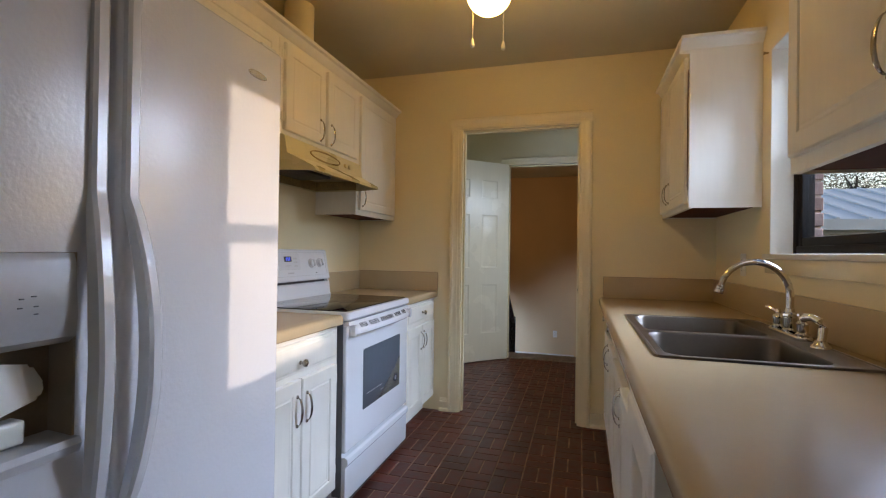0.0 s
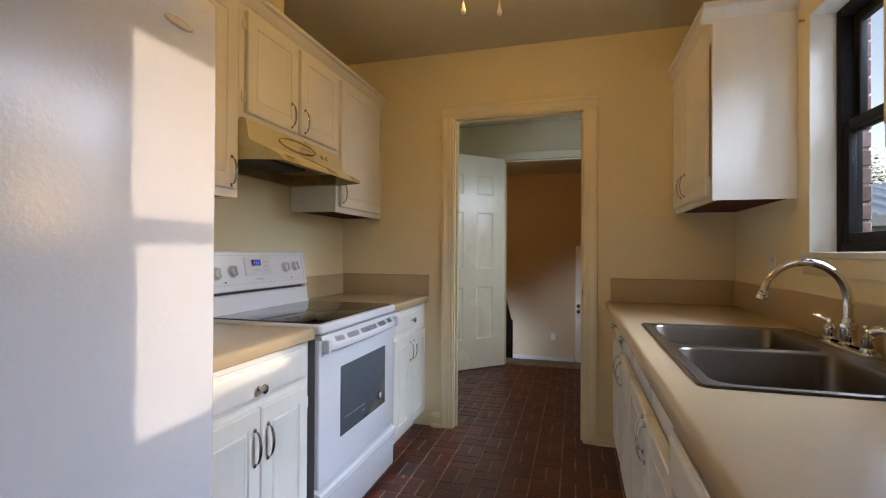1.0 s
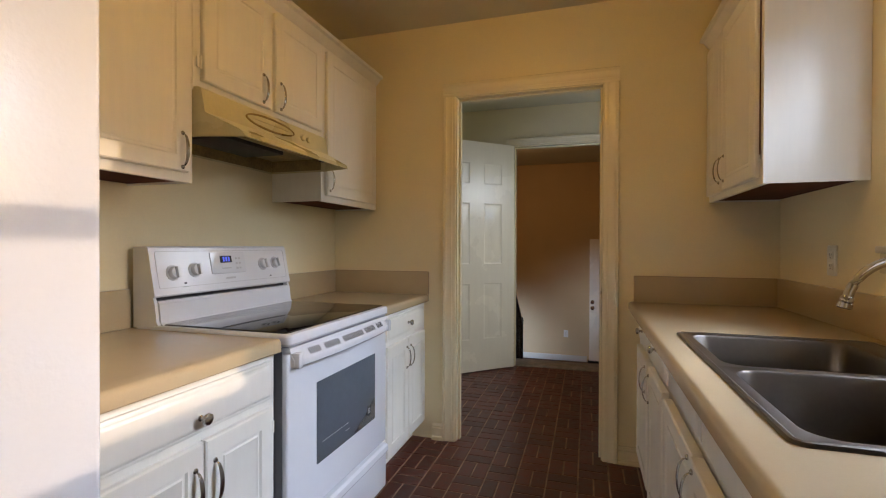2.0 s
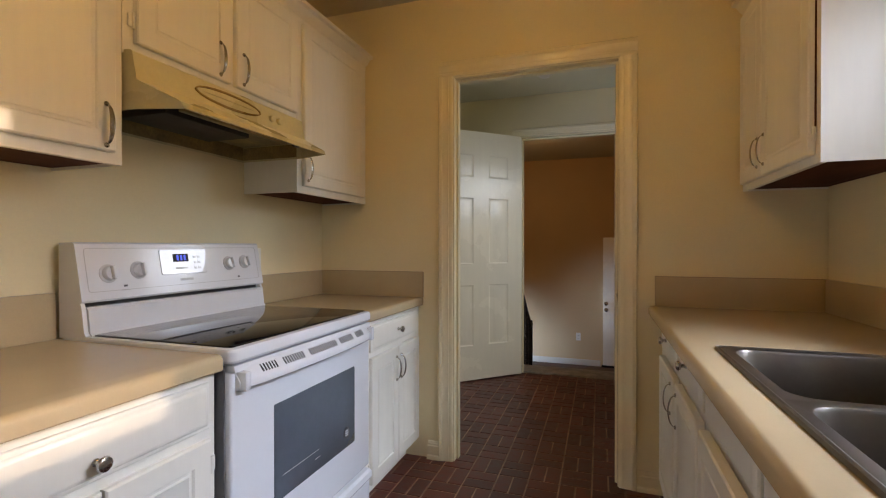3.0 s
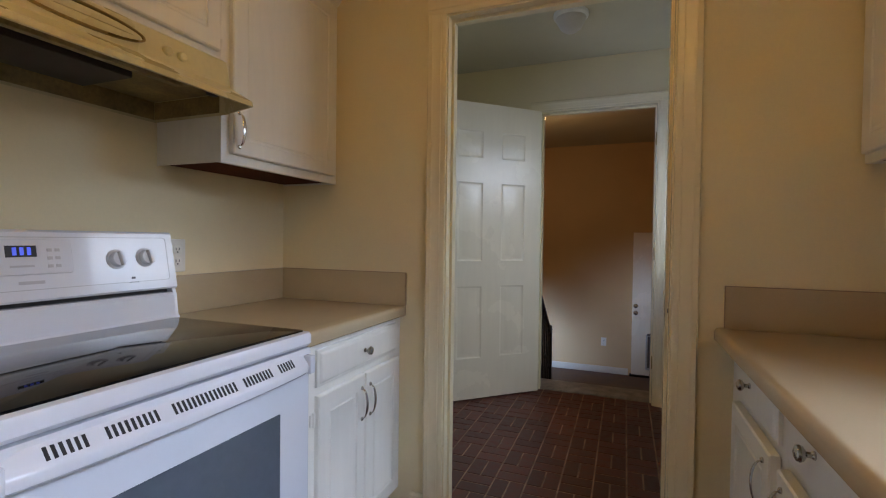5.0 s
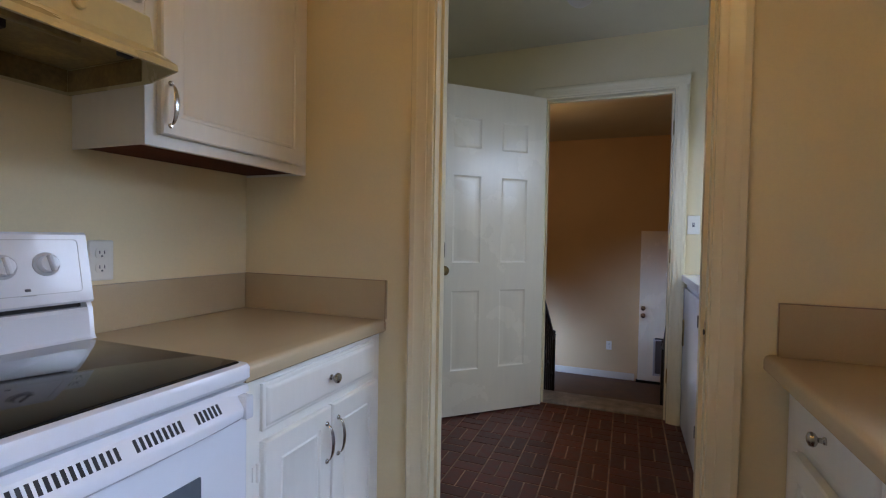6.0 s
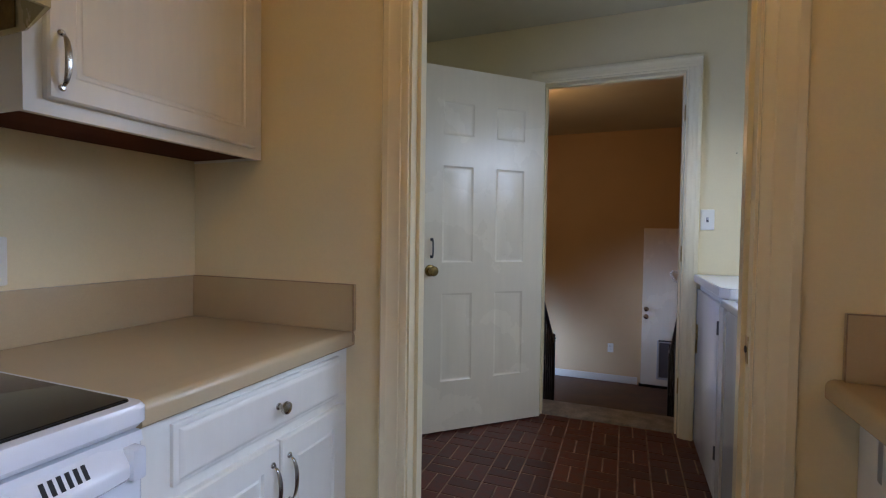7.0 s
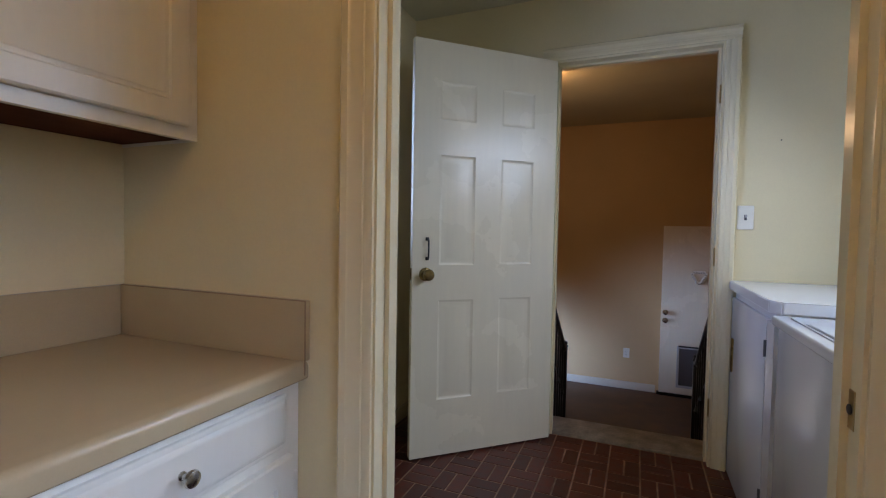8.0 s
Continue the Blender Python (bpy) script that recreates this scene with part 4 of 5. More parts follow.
# ---- kitchen, east side ----
XE0 = 0.490                              # face frames
base_cabinet(2.995, 3.538, -1, XE - 0.002, XE0, (
    ("drawer", 3.030, 3.420, 0.690, 0.815, 3.245, 0.760), ("door", 3.030, 3.420, 0.118, 0.665, 3.075, 0.580, 0.008)), "white painted base cabinet with one drawer at the end wall", GB)
base_cabinet(2.570, 2.993, -1, XE - 0.002, XE0, (
    ("drawer", 2.600, 2.965, 0.690, 0.815, 2.790, 0.769), ("door", 2.600, 2.965, 0.118, 0.665, 2.930, 0.580, 0.010)), "white painted base cabinet with one drawer beside the sink", GB)
base_cabinet(1.640, 2.568, -1, XE - 0.002, XE0, (
    ("panel", 2.120, 2.540, 0.690, 0.815, None, 0), ("panel", 1.670, 2.090, 0.690, 0.815, None, 0),
    ("door", 2.110, 2.540, 0.118, 0.665, 2.145, 0.590, 0.014), ("door", 1.670, 2.100, 0.118, 0.665, 2.065, 0.590, 0.020)), "white painted sink base cabinet with two doors slightly ajar", GB)
base_cabinet(0.700, 1.638, -1, XE - 0.002, XE0, (
    ("drawer", 1.190, 1.610, 0.685, 0.800, None, 0, 0.040), ("drawer", 0.730, 1.160, 0.690, 0.815, 0.94, 0.755),
    ("door", 1.180, 1.610, 0.118, 0.665, 1.215, 0.580), ("door", 0.730, 1.170, 0.118, 0.665, 1.135, 0.580)), "white painted base cabinet with one drawer slightly open", GB)

SX0, SX1, SY0, SY1 = 0.509, 1.052, 1.690, 2.625   # sink
XC2 = 0.431
ctr = thing("countertop", (0.78, 2.0, 0.828), "long almond laminate countertop round the sink", "countertop")
bm = bmesh.new()
prism(bm, counter_profile(XC2, -1), "y", 0.60, 3.538)
hx0, hx1, hy0, hy1 = SX0 + 0.012, SX1 - 0.012, SY0 + 0.012, SY1 - 0.012
for r in ((XC2 + 0.06, hx0, 0.60, 3.538), (hx1, XE - 0.001, 0.60, 3.538), (hx0, hx1, 0.60, hy0), (hx0, hx1, hy1, 3.538)):
    box(bm, r[0], r[1], r[2], r[3], 0.828, 0.865)
part("top", bm, LAM, ctr)
bm = bmesh.new()
box(bm, XE - 0.019, XE - 0.001, 0.60, 3.518, 0.8652, 1.002, 0.003)
part("backsplash", bm, SPLASH, ctr, "tan laminate backsplash")
bm = bmesh.new()
box(bm, 0.458, XE - 0.001, YN - 0.020, YN - 0.001, 0.8652, 1.002, 0.003)
es = part("end_splash", bm, SPLASH, ctr, "tan laminate backsplash")
bm = bmesh.new()
box(bm, 0.458, XE - 0.02, YN - 0.0210, YN - 0.019, 1.0005, 1.0030)
box(bm, 0.4565, 0.4582, YN - 0.0210, YN - 0.0180, 0.850, 1.0030)
part("edge_strip", bm, EDGE, es, "dark worn edge of the laminate")

ax0, ax1, ay0, ay1, am = SX0 + 0.014, 0.968, SY0 + 0.014, SY1 - 0.014, (SY0 + SY1) / 2
# Sink: a flange, two bowls and a deck.
sink = thing("kitchen_sink", (0.78, 2.16, 0.866), "stainless steel double-bowl drop-in sink", "sink")
bm = bmesh.new()
loft(bm, [[(x, y, 0.8655) for x, y in rrect(SX0, SX1, SY0, SY1, 0.025)], [(x, y, 0.8715) for x, y in rrect(SX0 + 0.003, SX1 - 0.003, SY0 + 0.003, SY1 - 0.003, 0.022)],
          [(x, y, 0.8725) for x, y in rrect(SX0 + 0.009, SX1 - 0.009, SY0 + 0.009, SY1 - 0.009, 0.016)], [(x, y, 0.8700) for x, y in rrect(SX0 + 0.014, SX1 - 0.014, SY0 + 0.014, SY1 - 0.014, 0.001)]])
part("flange", bm, STEEL, sink)
bm = bmesh.new()
loft(bm, [[(x, y, 0.870) for x, y in rrect(ax1, SX1 - 0.014, ay0, ay1, 0.001)], [(x, y, 0.8705) for x, y in rrect(ax1 + 0.01, SX1 - 0.02, ay0 + 0.01, ay1 - 0.01, 0.005)]], True)
part("deck", bm, STEEL, sink)
for ya, yb in ((ay0, am), (am, ay1)):
    bm = bmesh.new()
    b0, b1, b2, b3 = ax0 + 0.020, ax1 - 0.008, ya + 0.016, yb - 0.016
    loops = [[(x, y, 0.870) for x, y in rrect(ax0, ax1, ya, yb, 0.001)]]
    for d, z, r in ((0, 0.870, 0.055), (0.003, 0.8685, 0.053), (0.006, 0.862, 0.052), (0.012, 0.76, 0.05), (0.020, 0.715, 0.05), (0.034, 0.700, 0.045), (0.06, 0.696, 0.04), (0.155, 0.692, 0.02)):
        loops.append([(x, y, z) for x, y in rrect(b0 + d, b1 - d, b2 + d, b3 - d, r)])
    loft(bm, loops, True)
    part("bowl", bm, STEEL, sink)
for ya, yb in ((ay0, am), (am, ay1)):
    bm = bmesh.new()
    lathe(bm, [(0.045, 0.0), (0.045, 0.004), (0.036, 0.003), (0.030, -0.004), (0.004, -0.005)], (0.755, (ya + yb) / 2, 0.6925), "z", 24)
    part("drain", bm, CHROME, sink)

# Faucet on the deck, with two levers and a sprayer.
fau = thing("faucet", (1.026, 2.25, 0.871), "chrome gooseneck faucet with two levers and a side sprayer", "faucet")
FY = 2.222
bm = bmesh.new()
loft(bm, [[(x, y, z) for x, y in rrect(0.999 + d, 1.049 - d, FY - 0.135 + d, FY + 0.135 - d, 0.024)] for d, z in ((0, 0.8705), (0, 0.879), (0.004, 0.884), (0.012, 0.886))], True, True)
part("base_plate", bm, CHROME, fau)
bm = bmesh.new()
lathe(bm, [(0.024, 0), (0.024, 0.006), (0.018, 0.012), (0.021, 0.022), (0.021, 0.050), (0.024, 0.054), (0.024, 0.062), (0.016, 0.068), (0.014, 0.080), (0.011, 0.083)], (1.026, FY, 0.885), "z", 22)
part("body", bm, CHROME, fau)
bm = bmesh.new()
pts = [(1.026, FY, 0.965 + 0.009 * k) for k in range(6)]
R = 0.112
for k in range(1, 21):
    a = math.pi * k / 20 * 0.93
    pts.append((1.026 - R + R * math.cos(a), FY - 0.010 * k / 20, 1.012 + R * 1.04 * math.sin(a)))
tube(bm, pts, [0.0125] * 8 + [0.0115] * 10 + [0.0105] * 8, 14)
sp = part("spout", bm, CHROME, fau)
end = Vector(pts[-1])
d = (Vector(pts[-1]) - Vector(pts[-2])).normalized()
part("aerator", turned([(0.012, -0.004), (0.014, 0.0), (0.014, 0.008), (0.011, 0.010), (0.015, 0.013), (0.015, 0.024), (0.011, 0.026)], end, d, 18), CHROME, sp)
for yy, sg in ((FY + 0.100, 1), (FY - 0.100, -1)):
    bm = bmesh.new()
    lathe(bm, [(0.021, 0), (0.021, 0.006), (0.015, 0.012), (0.017, 0.020), (0.017, 0.036), (0.020, 0.040), (0.014, 0.046), (0.008, 0.052), (0.009, 0.060), (0.006, 0.068)], (1.026, yy, 0.885), "z", 20)
    hb2 = part("valve", bm, CHROME, fau)
    bm = bmesh.new()
    tube(bm, [(1.026, yy, 0.944), (1.016, yy + sg * 0.014, 0.950), (1.004, yy + sg * 0.030, 0.957), (0.998, yy + sg * 0.038, 0.958)], [0.0045, 0.005, 0.0065, 0.004], 10)
    part("lever", bm, CHROME, hb2)
bm = bmesh.new()
lathe(bm, [(0.028, 0), (0.027, 0.005), (0.019, 0.012), (0.014, 0.022)], (1.020, 1.985, 0.871), "z", 20)
sb = part("sprayer_base", bm, CHROME, fau)
bm = bmesh.new()
tube(bm, [(1.020, 1.985, 0.885), (1.024, 1.986, 0.905), (1.028, 1.990, 0.930), (1.024, 2.002, 0.950), (1.012, 2.020, 0.960), (1.000, 2.036, 0.957), (0.994, 2.045, 0.948)], [0.011, 0.0115, 0.0125, 0.0125, 0.012, 0.013, 0.011], 14)
part("sprayer", bm, CHROME, sb)

# Wall cabinets on the window wall.
XR = 0.810
upper_cabinet(2.782, 3.538, 1.390, UT, -1, XE - 0.002, XR, ((2.815, 3.236, 1.405, 2.125, 3.205, 1.500), (3.246, 3.515, 1.405, 2.125, 3.278, 1.500)), "white painted two-door wall cabinet beyond the window", GU)
upper_cabinet(0.72, 1.640, 1.365, UT, -1, XE - 0.002, XR, ((0.75, 1.170, 1.390, 2.125, 1.135, 1.50), (1.182, 1.612, 1.390, 2.125, 1.215, 1.50)), "white painted two-door wall cabinet before the window", GU)
far_cabinet = [o for o in scene.objects if o.name.startswith("wall_cabinet") and abs(o.location.y - 3.16) < 0.01][0]
# Thin dark strip painted in for the shadow along the door's hinge side.
part("gap_shade", boxes((XR - 0.0035, XR - 0.0002, 2.8085, 2.8140, 1.47, 2.06)), WOOD_GAP, far_cabinet, "dark strip standing for shade in the gap beside the hinged door")
for ya, yb in ((2.782, 3.538), (0.72, 1.640)):
    crown("crown_moulding", [(XR - 0.001 - d, z + 0.002) for d, z in CROWN], "y", ya, yb, "white painted crown moulding of a wall cabinet")
    bm = bmesh.new()
    yy = ya if ya > 2 else yb
    sg = -1 if ya > 2 else 1
    prism(bm, [(yy + sg * 0.001 + sg * d, z + 0.002) for d, z in CROWN], "x", XR - 0.0445, XE - 0.002)
    whole("crown_moulding", bm, CAB, "white painted crown moulding return of a wall cabinet", "trim", "structure")
bm = bmesh.new()
lathe(bm, [(0.004, 0), (0.004, 0.012), (0.007, 0.014), (0.007, 0.018)], (XE, 2.725, 2.075), "-x", 10)
whole("curtain_hook", bm, BRASS, "small brass hook at the window's upper corner", "hook", at=(XE, 2.725, 2.075))

# Ceiling light with pull chains.
lamp = thing("ceiling_light", (-0.088, 2.25, 2.2), "lit globe ceiling light with two pull chains", "ceiling light")
LX, LY = -0.080, 2.250
bm = bmesh.new()
lathe(bm, [(0.085, CEILZ - 0.0005), (0.085, CEILZ - 0.03), (0.06, CEILZ - 0.05), (0.055, CEILZ - 0.09), (0.065, CEILZ - 0.10), (0.065, CEILZ - 0.12), (0.05, CEILZ - 0.125)], (LX, LY, 0), "z", 28)
part("canopy", bm, IVORY, lamp)
bm = bmesh.new()
lathe(bm, [(0.050, 2.345)] + [(0.097 * math.sin(radians(a)), 2.265 + 0.092 * math.cos(radians(a))) for a in range(36, 176, 10)] + [(0.004, 2.173)], (LX, LY, 0), "z", 28)
part("globe", bm, GLOBE, lamp, "glowing white glass globe")
for cx, cy, zt in ((LX - 0.073, LY + 0.012, 2.045), (LX + 0.066, LY - 0.01, 2.010)):
    bm = bmesh.new()
    n = int((2.345 - zt) / 0.006)
    tube(bm, [(cx, cy, zt + 0.03), (cx, cy, 2.350)], 0.0016, 6)
    for k in range(n - 5):
        z = zt + 0.032 + 0.006 * k
        lathe(bm, [(0.0008, -0.0022), (0.0024, 0), (0.0008, 0.0022)], (cx, cy, z), "z", 6)
    ch = part("pull_chain", bm, IVORY, lamp)
    bm = bmesh.new()
    lathe(bm, [(0.002, 0.040), (0.005, 0.030), (0.009, 0.013), (0.0095, 0.004), (0.005, -0.002)], (cx, cy, zt), "z", 14)
    part("chain_pull", bm, IVORY, ch, "white teardrop pull")

# ---- laundry ----
bm = bmesh.new()
lathe(bm, [(0.10, CEILZ - 0.0005), (0.10, CEILZ - 0.02), (0.092, CEILZ - 0.03)], (-0.165, 4.62, 0), "z", 28)
ll = whole("laundry_light", bm, IVORY, "small unlit frosted ceiling light in the laundry", "ceiling light", at=(-0.165, 4.62, CEILZ))
bm = bmesh.new()
lathe(bm, [(0.088, CEILZ - 0.028), (0.080, CEILZ - 0.05), (0.060, CEILZ - 0.085), (0.035, CEILZ - 0.105), (0.008, CEILZ - 0.112)], (-0.165, 4.62, 0), "z", 28)
part("shade", bm, FROST, ll, "frosted glass shade")

# Six-panel door, open into the laundry.
W, H, TH = 0.820, 2.095, 0.035
door = new("door_1")
ORIGIN[door.name] = Vector((0, 0, 0))
tagged(door, "white six-panel door standing open into the laundry", "door", kind="structure")
S, MID = 0.140, 0.150
cols = ((S, W / 2 - MID / 2), (W / 2 + MID / 2, W - S))
rws = ((0.290, 0.800), (0.980, 1.535), (1.710, 1.900))
bm = bmesh.new()
box(bm, 0, S, 0, TH, 0, H)
box(bm, W - S, W, 0, TH, 0, H)
zs = [0.0] + [z for r in rws for z in r] + [H]
for k in range(0, len(zs), 2):
    box(bm, S, W - S, 0, TH, zs[k], zs[k + 1])
for a, b in rws:
    box(bm, W / 2 - MID / 2, W / 2 + MID / 2, 0, TH, a, b)
part("leaf", bm, DOORP, door)
for a, b in cols:
    for c, d in rws:
        bm = bmesh.new()
        for face, s in ((0.0, 1), (TH, -1)):
            loft(bm, [[(a + e, face + s * o, c + e), (b - e, face + s * o, c + e), (b - e, face + s * o, d - e), (a + e, face + s * o, d - e)] for e, o in ((0, 0.0), (0.010, 0.006), (0.016, 0.0065), (0.044, 0.0015))], True)
        part("panel", bm, DOORP, door)
for face, s in ((0, "-y"), (TH, "y")):
    bm = bmesh.new()
    lathe(bm, [(0.034, 0), (0.034, 0.003), (0.030, 0.008), (0.012, 0.012), (0.012, 0.028), (0.022, 0.036), (0.029, 0.046), (0.029, 0.054), (0.022, 0.062), (0.008, 0.064)], (W - 0.070, face, 0.935), s, 24)
    part("knob", bm, BRASS, door, "round aged brass knob")
bm = bmesh.new()
box(bm, W - 0.086, W - 0.068, TH, TH + 0.004, 1.005, 1.022, 0.001, 1)
box(bm, W - 0.086, W - 0.068, TH, TH + 0.004, 1.103, 1.120, 0.001, 1)
tube(bm, [(W - 0.077, TH + 0.003, 1.012), (W - 0.077, TH + 0.022, 1.018), (W - 0.077, TH + 0.024, 1.062), (W - 0.077, TH + 0.022, 1.107), (W - 0.077, TH + 0.003, 1.113)], 0.0045, 8)
part("pull", bm, IRON, door, "small black pull")
part("latch", boxes((W, W + 0.0015, 0.008, 0.027, 0.905, 0.965)), BRASS, door)
hx, hy, fx, fy = -0.466, Y2 + 0.002, -1.050, 4.782
ang = math.degrees(math.atan2(fy - hy, fx - hx))
# Local x runs from hinge to latch; the face y = TH looks at the kitchen.
door.matrix_basis = pose(hx, hy, 0.012, 0, 0, ang)

# White laundry cabinet and the machine beside it.
LXF = 0.425
cabl = thing("laundry_cabinet", (0.75, 4.95, 0), "white laundry cabinet with a laminate top", "cabinet")
bm = bmesh.new()
box(bm, LXF + 0.018, XE - 0.002, 4.560, Y2 - 0.002, 0.0, 0.905)
part("body", bm, ENAMEL, cabl)
bm = bmesh.new()
box(bm, LXF, LXF + 0.0175, 4.665, 5.318, 0.012, 0.868, 0.003)
d = part("door", bm, ENAMEL, cabl)
bm = bmesh.new()
box(bm, LXF - 0.010, LXF - 0.0005, 5.235, 5.255, 0.520, 0.680, 0.003)
part("handle", bm, BRASS, d, "slim aged brass pull")
for hz in (0.22, 0.765):
    bm = bmesh.new()
    tube(bm, [(LXF - 0.002, 4.660, hz - 0.03), (LXF - 0.002, 4.660, hz + 0.03)], 0.005, 8)
    part("hinge", bm, DARKGREY, d)
part("filler", boxes((LXF + 0.001, LXF + 0.0175, 4.560, 4.655, 0.0, 0.868)), ENAMEL, cabl)
bm = bmesh.new()
prism(bm, [(0.410, 5.336), (XE - 0.002, 5.336), (XE - 0.002, 4.530), (0.440, 4.530), (0.410, 4.575)], "z", 0.906, 0.948)
bmesh.ops.bevel(bm, geom=list(bm.edges), offset=0.004, segments=2, affect="EDGES")
part("top", bm, ENAMEL, cabl, "white laminate top with a clipped corner")

wash = thing("washing_machine", (0.75, 4.12, 0), "white top-loading washing machine in the laundry", "washing machine")
bm = bmesh.new()
box(bm, LXF + 0.002, 1.08, 3.830, 4.522, 0.02, 0.872, 0.008)
part("body", bm, ENAMEL, wash)
bm = bmesh.new()
box(bm, 0.408, 1.085, 3.825, 4.524, 0.873, 0.905, 0.008, 3)
part("top", bm, ENAMEL, wash)
bm = bmesh.new()
box(bm, 0.445, 0.98, 3.90, 4.46, 0.9055, 0.9095, 0.002)
lid = part("lid", bm, ENAMEL, wash)
part("lid_grip", boxes((0.452, 0.462, 4.10, 4.34, 0.9096, 0.911)), DARKGREY, lid)
bm = bmesh.new()
prism(bm, [(0.985, 0.906), (1.0, 1.035), (1.085, 1.045), (1.085, 0.906)], "y", 3.83, 4.520)
part("console", bm, ENAMEL, wash)
for yy in (3.88, 4.48):
    for xx in (0.47, 1.03):
        bm = bmesh.new()
        lathe(bm, [(0.02, 0), (0.02, 0.022)], (xx, yy, 0), "z", 12)
        part("foot", bm, BLACK, wash)
bm = bmesh.new()
lathe(bm, [(0.003, 0), (0.003, 0.004)], (0.600, Y2, 1.62), "-y", 8)
whole("wall_nail", bm, IRON, "small nail in the laundry wall", "nail", at=(0.60, Y2, 1.62))

# ---- den ----


def stair_rail(x, label):
    th = thing("stair_railing", (x, 6.1, DENZ), label, "railing", "railings of the den steps")
    ya, yb, za, zb = Y2 + T + 0.07, 6.46, 0.86, 0.22
    bm = bmesh.new()
    box(bm, x - 0.019, x + 0.019, yb - 0.019, yb + 0.019, DENZ, zb + 0.045, 0.003)
    lathe(bm, [(0.026, 0), (0.026, 0.008), (0.016, 0.014), (0.022, 0.026), (0.018, 0.040), (0.004, 0.046)], (x, yb, zb + 0.045), "z", 14)
    part("newel_post", bm, IRON, th)
    bm = bmesh.new()
    tube(bm, [(x, ya, za), (x, ya + 0.06, za - 0.01), (x, yb - 0.05, zb + 0.04), (x, yb, zb + 0.02), (x, yb + 0.03, zb + 0.015)], 0.019, 10)
    part("handrail", bm, IRON, th)
    part("bottom_bar", (lambda b: (tube(b, [(x, ya, za - 0.72), (x, yb, zb - 0.72)], 0.010, 8), b)[1])(bmesh.new()), IRON, th)
    for k in range(8):
        f = (k + 0.5) / 8.5
        yy = ya + f * (yb - ya)
        zz = za + f * (zb - za)
        bm = bmesh.new()
        box(bm, x - 0.007, x + 0.007, yy - 0.007, yy + 0.007, max(DENZ, zz - 0.73), zz + 0.005)
        if k % 2:
            lathe(bm, [(0.008, -0.03), (0.020, 0), (0.008, 0.03)], (x, yy, zz - 0.36), "z", 8)
        part("baluster", bm, IRON, th)
    return th


stair_rail(-0.520, "black wrought iron railing of the den steps, behind the open door")
stair_rail(0.405, "black wrought iron railing of the den steps, by the hinge-side jamb")

ed = thing("door_2", (0.70, YD - 0.03, DENZ), "white outside door with a pet flap and two locks", "door", kind="structure")
ex0, ex1, ez0, ez1 = 0.262, 1.10, DENZ + 0.03, 1.270
bm = bmesh.new()
box(bm, ex0, ex1, YD - 0.045, YD - 0.004, ez0, ez1, 0.003)
part("leaf", bm, DOORP, ed)
for zz in (0.175, 0.270):
    bm = bmesh.new()
    lathe(bm, [(0.030, 0), (0.030, 0.004), (0.012, 0.010), (0.012, 0.026), (0.026, 0.036), (0.026, 0.048), (0.010, 0.054)], (ex0 + 0.045, YD - 0.045, zz), "-y", 18)
    part("knob" if zz < 0.2 else "deadbolt", bm, NICKEL, ed)
bm = bmesh.new()
for r in ((0.440, 0.465, -0.590, -0.110), (0.755, 0.780, -0.590, -0.110), (0.465, 0.755, -0.590, -0.565), (0.465, 0.755, -0.135, -0.110)):
    box(bm, r[0], r[1], YD - 0.062, YD - 0.046, r[2], r[3], 0.004)
fl = part("pet_door", bm, GREYP, ed, "grey pet flap frame")
part("flap", boxes((0.466, 0.754, YD - 0.052, YD - 0.048, -0.564, -0.136)), DARKGREY, fl)
bm = bmesh.new()
box(bm, 0.455, 0.765, YD - 0.070, YD - 0.060, -0.118, -0.100, 0.003)
part("flap_lip", bm, BLACK, fl)
bm = bmesh.new()
random.seed(4)
for k in range(16):
    a = 2 * math.pi * k / 16
    r = 0.062 + 0.012 * math.sin(3 * a)
    lathe(bm, [(0.004, -0.012), (0.018, 0), (0.004, 0.012)], (0.640 + r * math.cos(a), YD - 0.058, 0.700 + r * math.sin(a)), "-y", 8)
whole("door_ornament", bm, IVORY, "small cream wreath ornament on the outside door", "ornament", at=(0.64, YD - 0.05, 0.70))
part("door_sill", boxes((ex0 - 0.02, ex1 + 0.02, YD - 0.06, YD - 0.002, DENZ, DENZ + 0.028)), BRONZE, ed)

dl = thing("den_light", (-0.728, 6.62, 2.3), "lit glass ceiling light with a black fitting", "ceiling light")
bm = bmesh.new()
lathe(bm, [(0.07, DENC - 0.0005), (0.07, DENC - 0.02), (0.015, DENC - 0.03), (0.012, DENC - 0.19), (0.03, DENC - 0.20), (0.02, DENC - 0.215), (0.012, DENC - 0.23), (0.016, DENC - 0.24), (0.004, DENC - 0.25)], (-0.728, 6.62, 0), "z", 20)
part("fitting", bm, IRON, dl)
for k in range(3):
    a = radians(60 + 120 * k)
    c, s = math.cos(a), math.sin(a)
    bm = bmesh.new()
    tube(bm, [(-0.728, 6.62, DENC - 0.19), (-0.728 + 0.06 * c, 6.62 + 0.06 * s, DENC - 0.205), (-0.728 + 0.10 * c, 6.62 + 0.10 * s, DENC - 0.125)], 0.006, 8)
    ar = part("arm", bm, IRON, dl)
    bm = bmesh.new()
    lathe(bm, [(0.018, 0), (0.034, 0.03), (0.040, 0.06), (0.030, 0.085), (0.012, 0.092)], (-0.728 + 0.10 * c, 6.62 + 0.10 * s, DENC - 0.130), "z", 16)
    part("shade", bm, DENGLOBE, ar, "glowing glass shade")

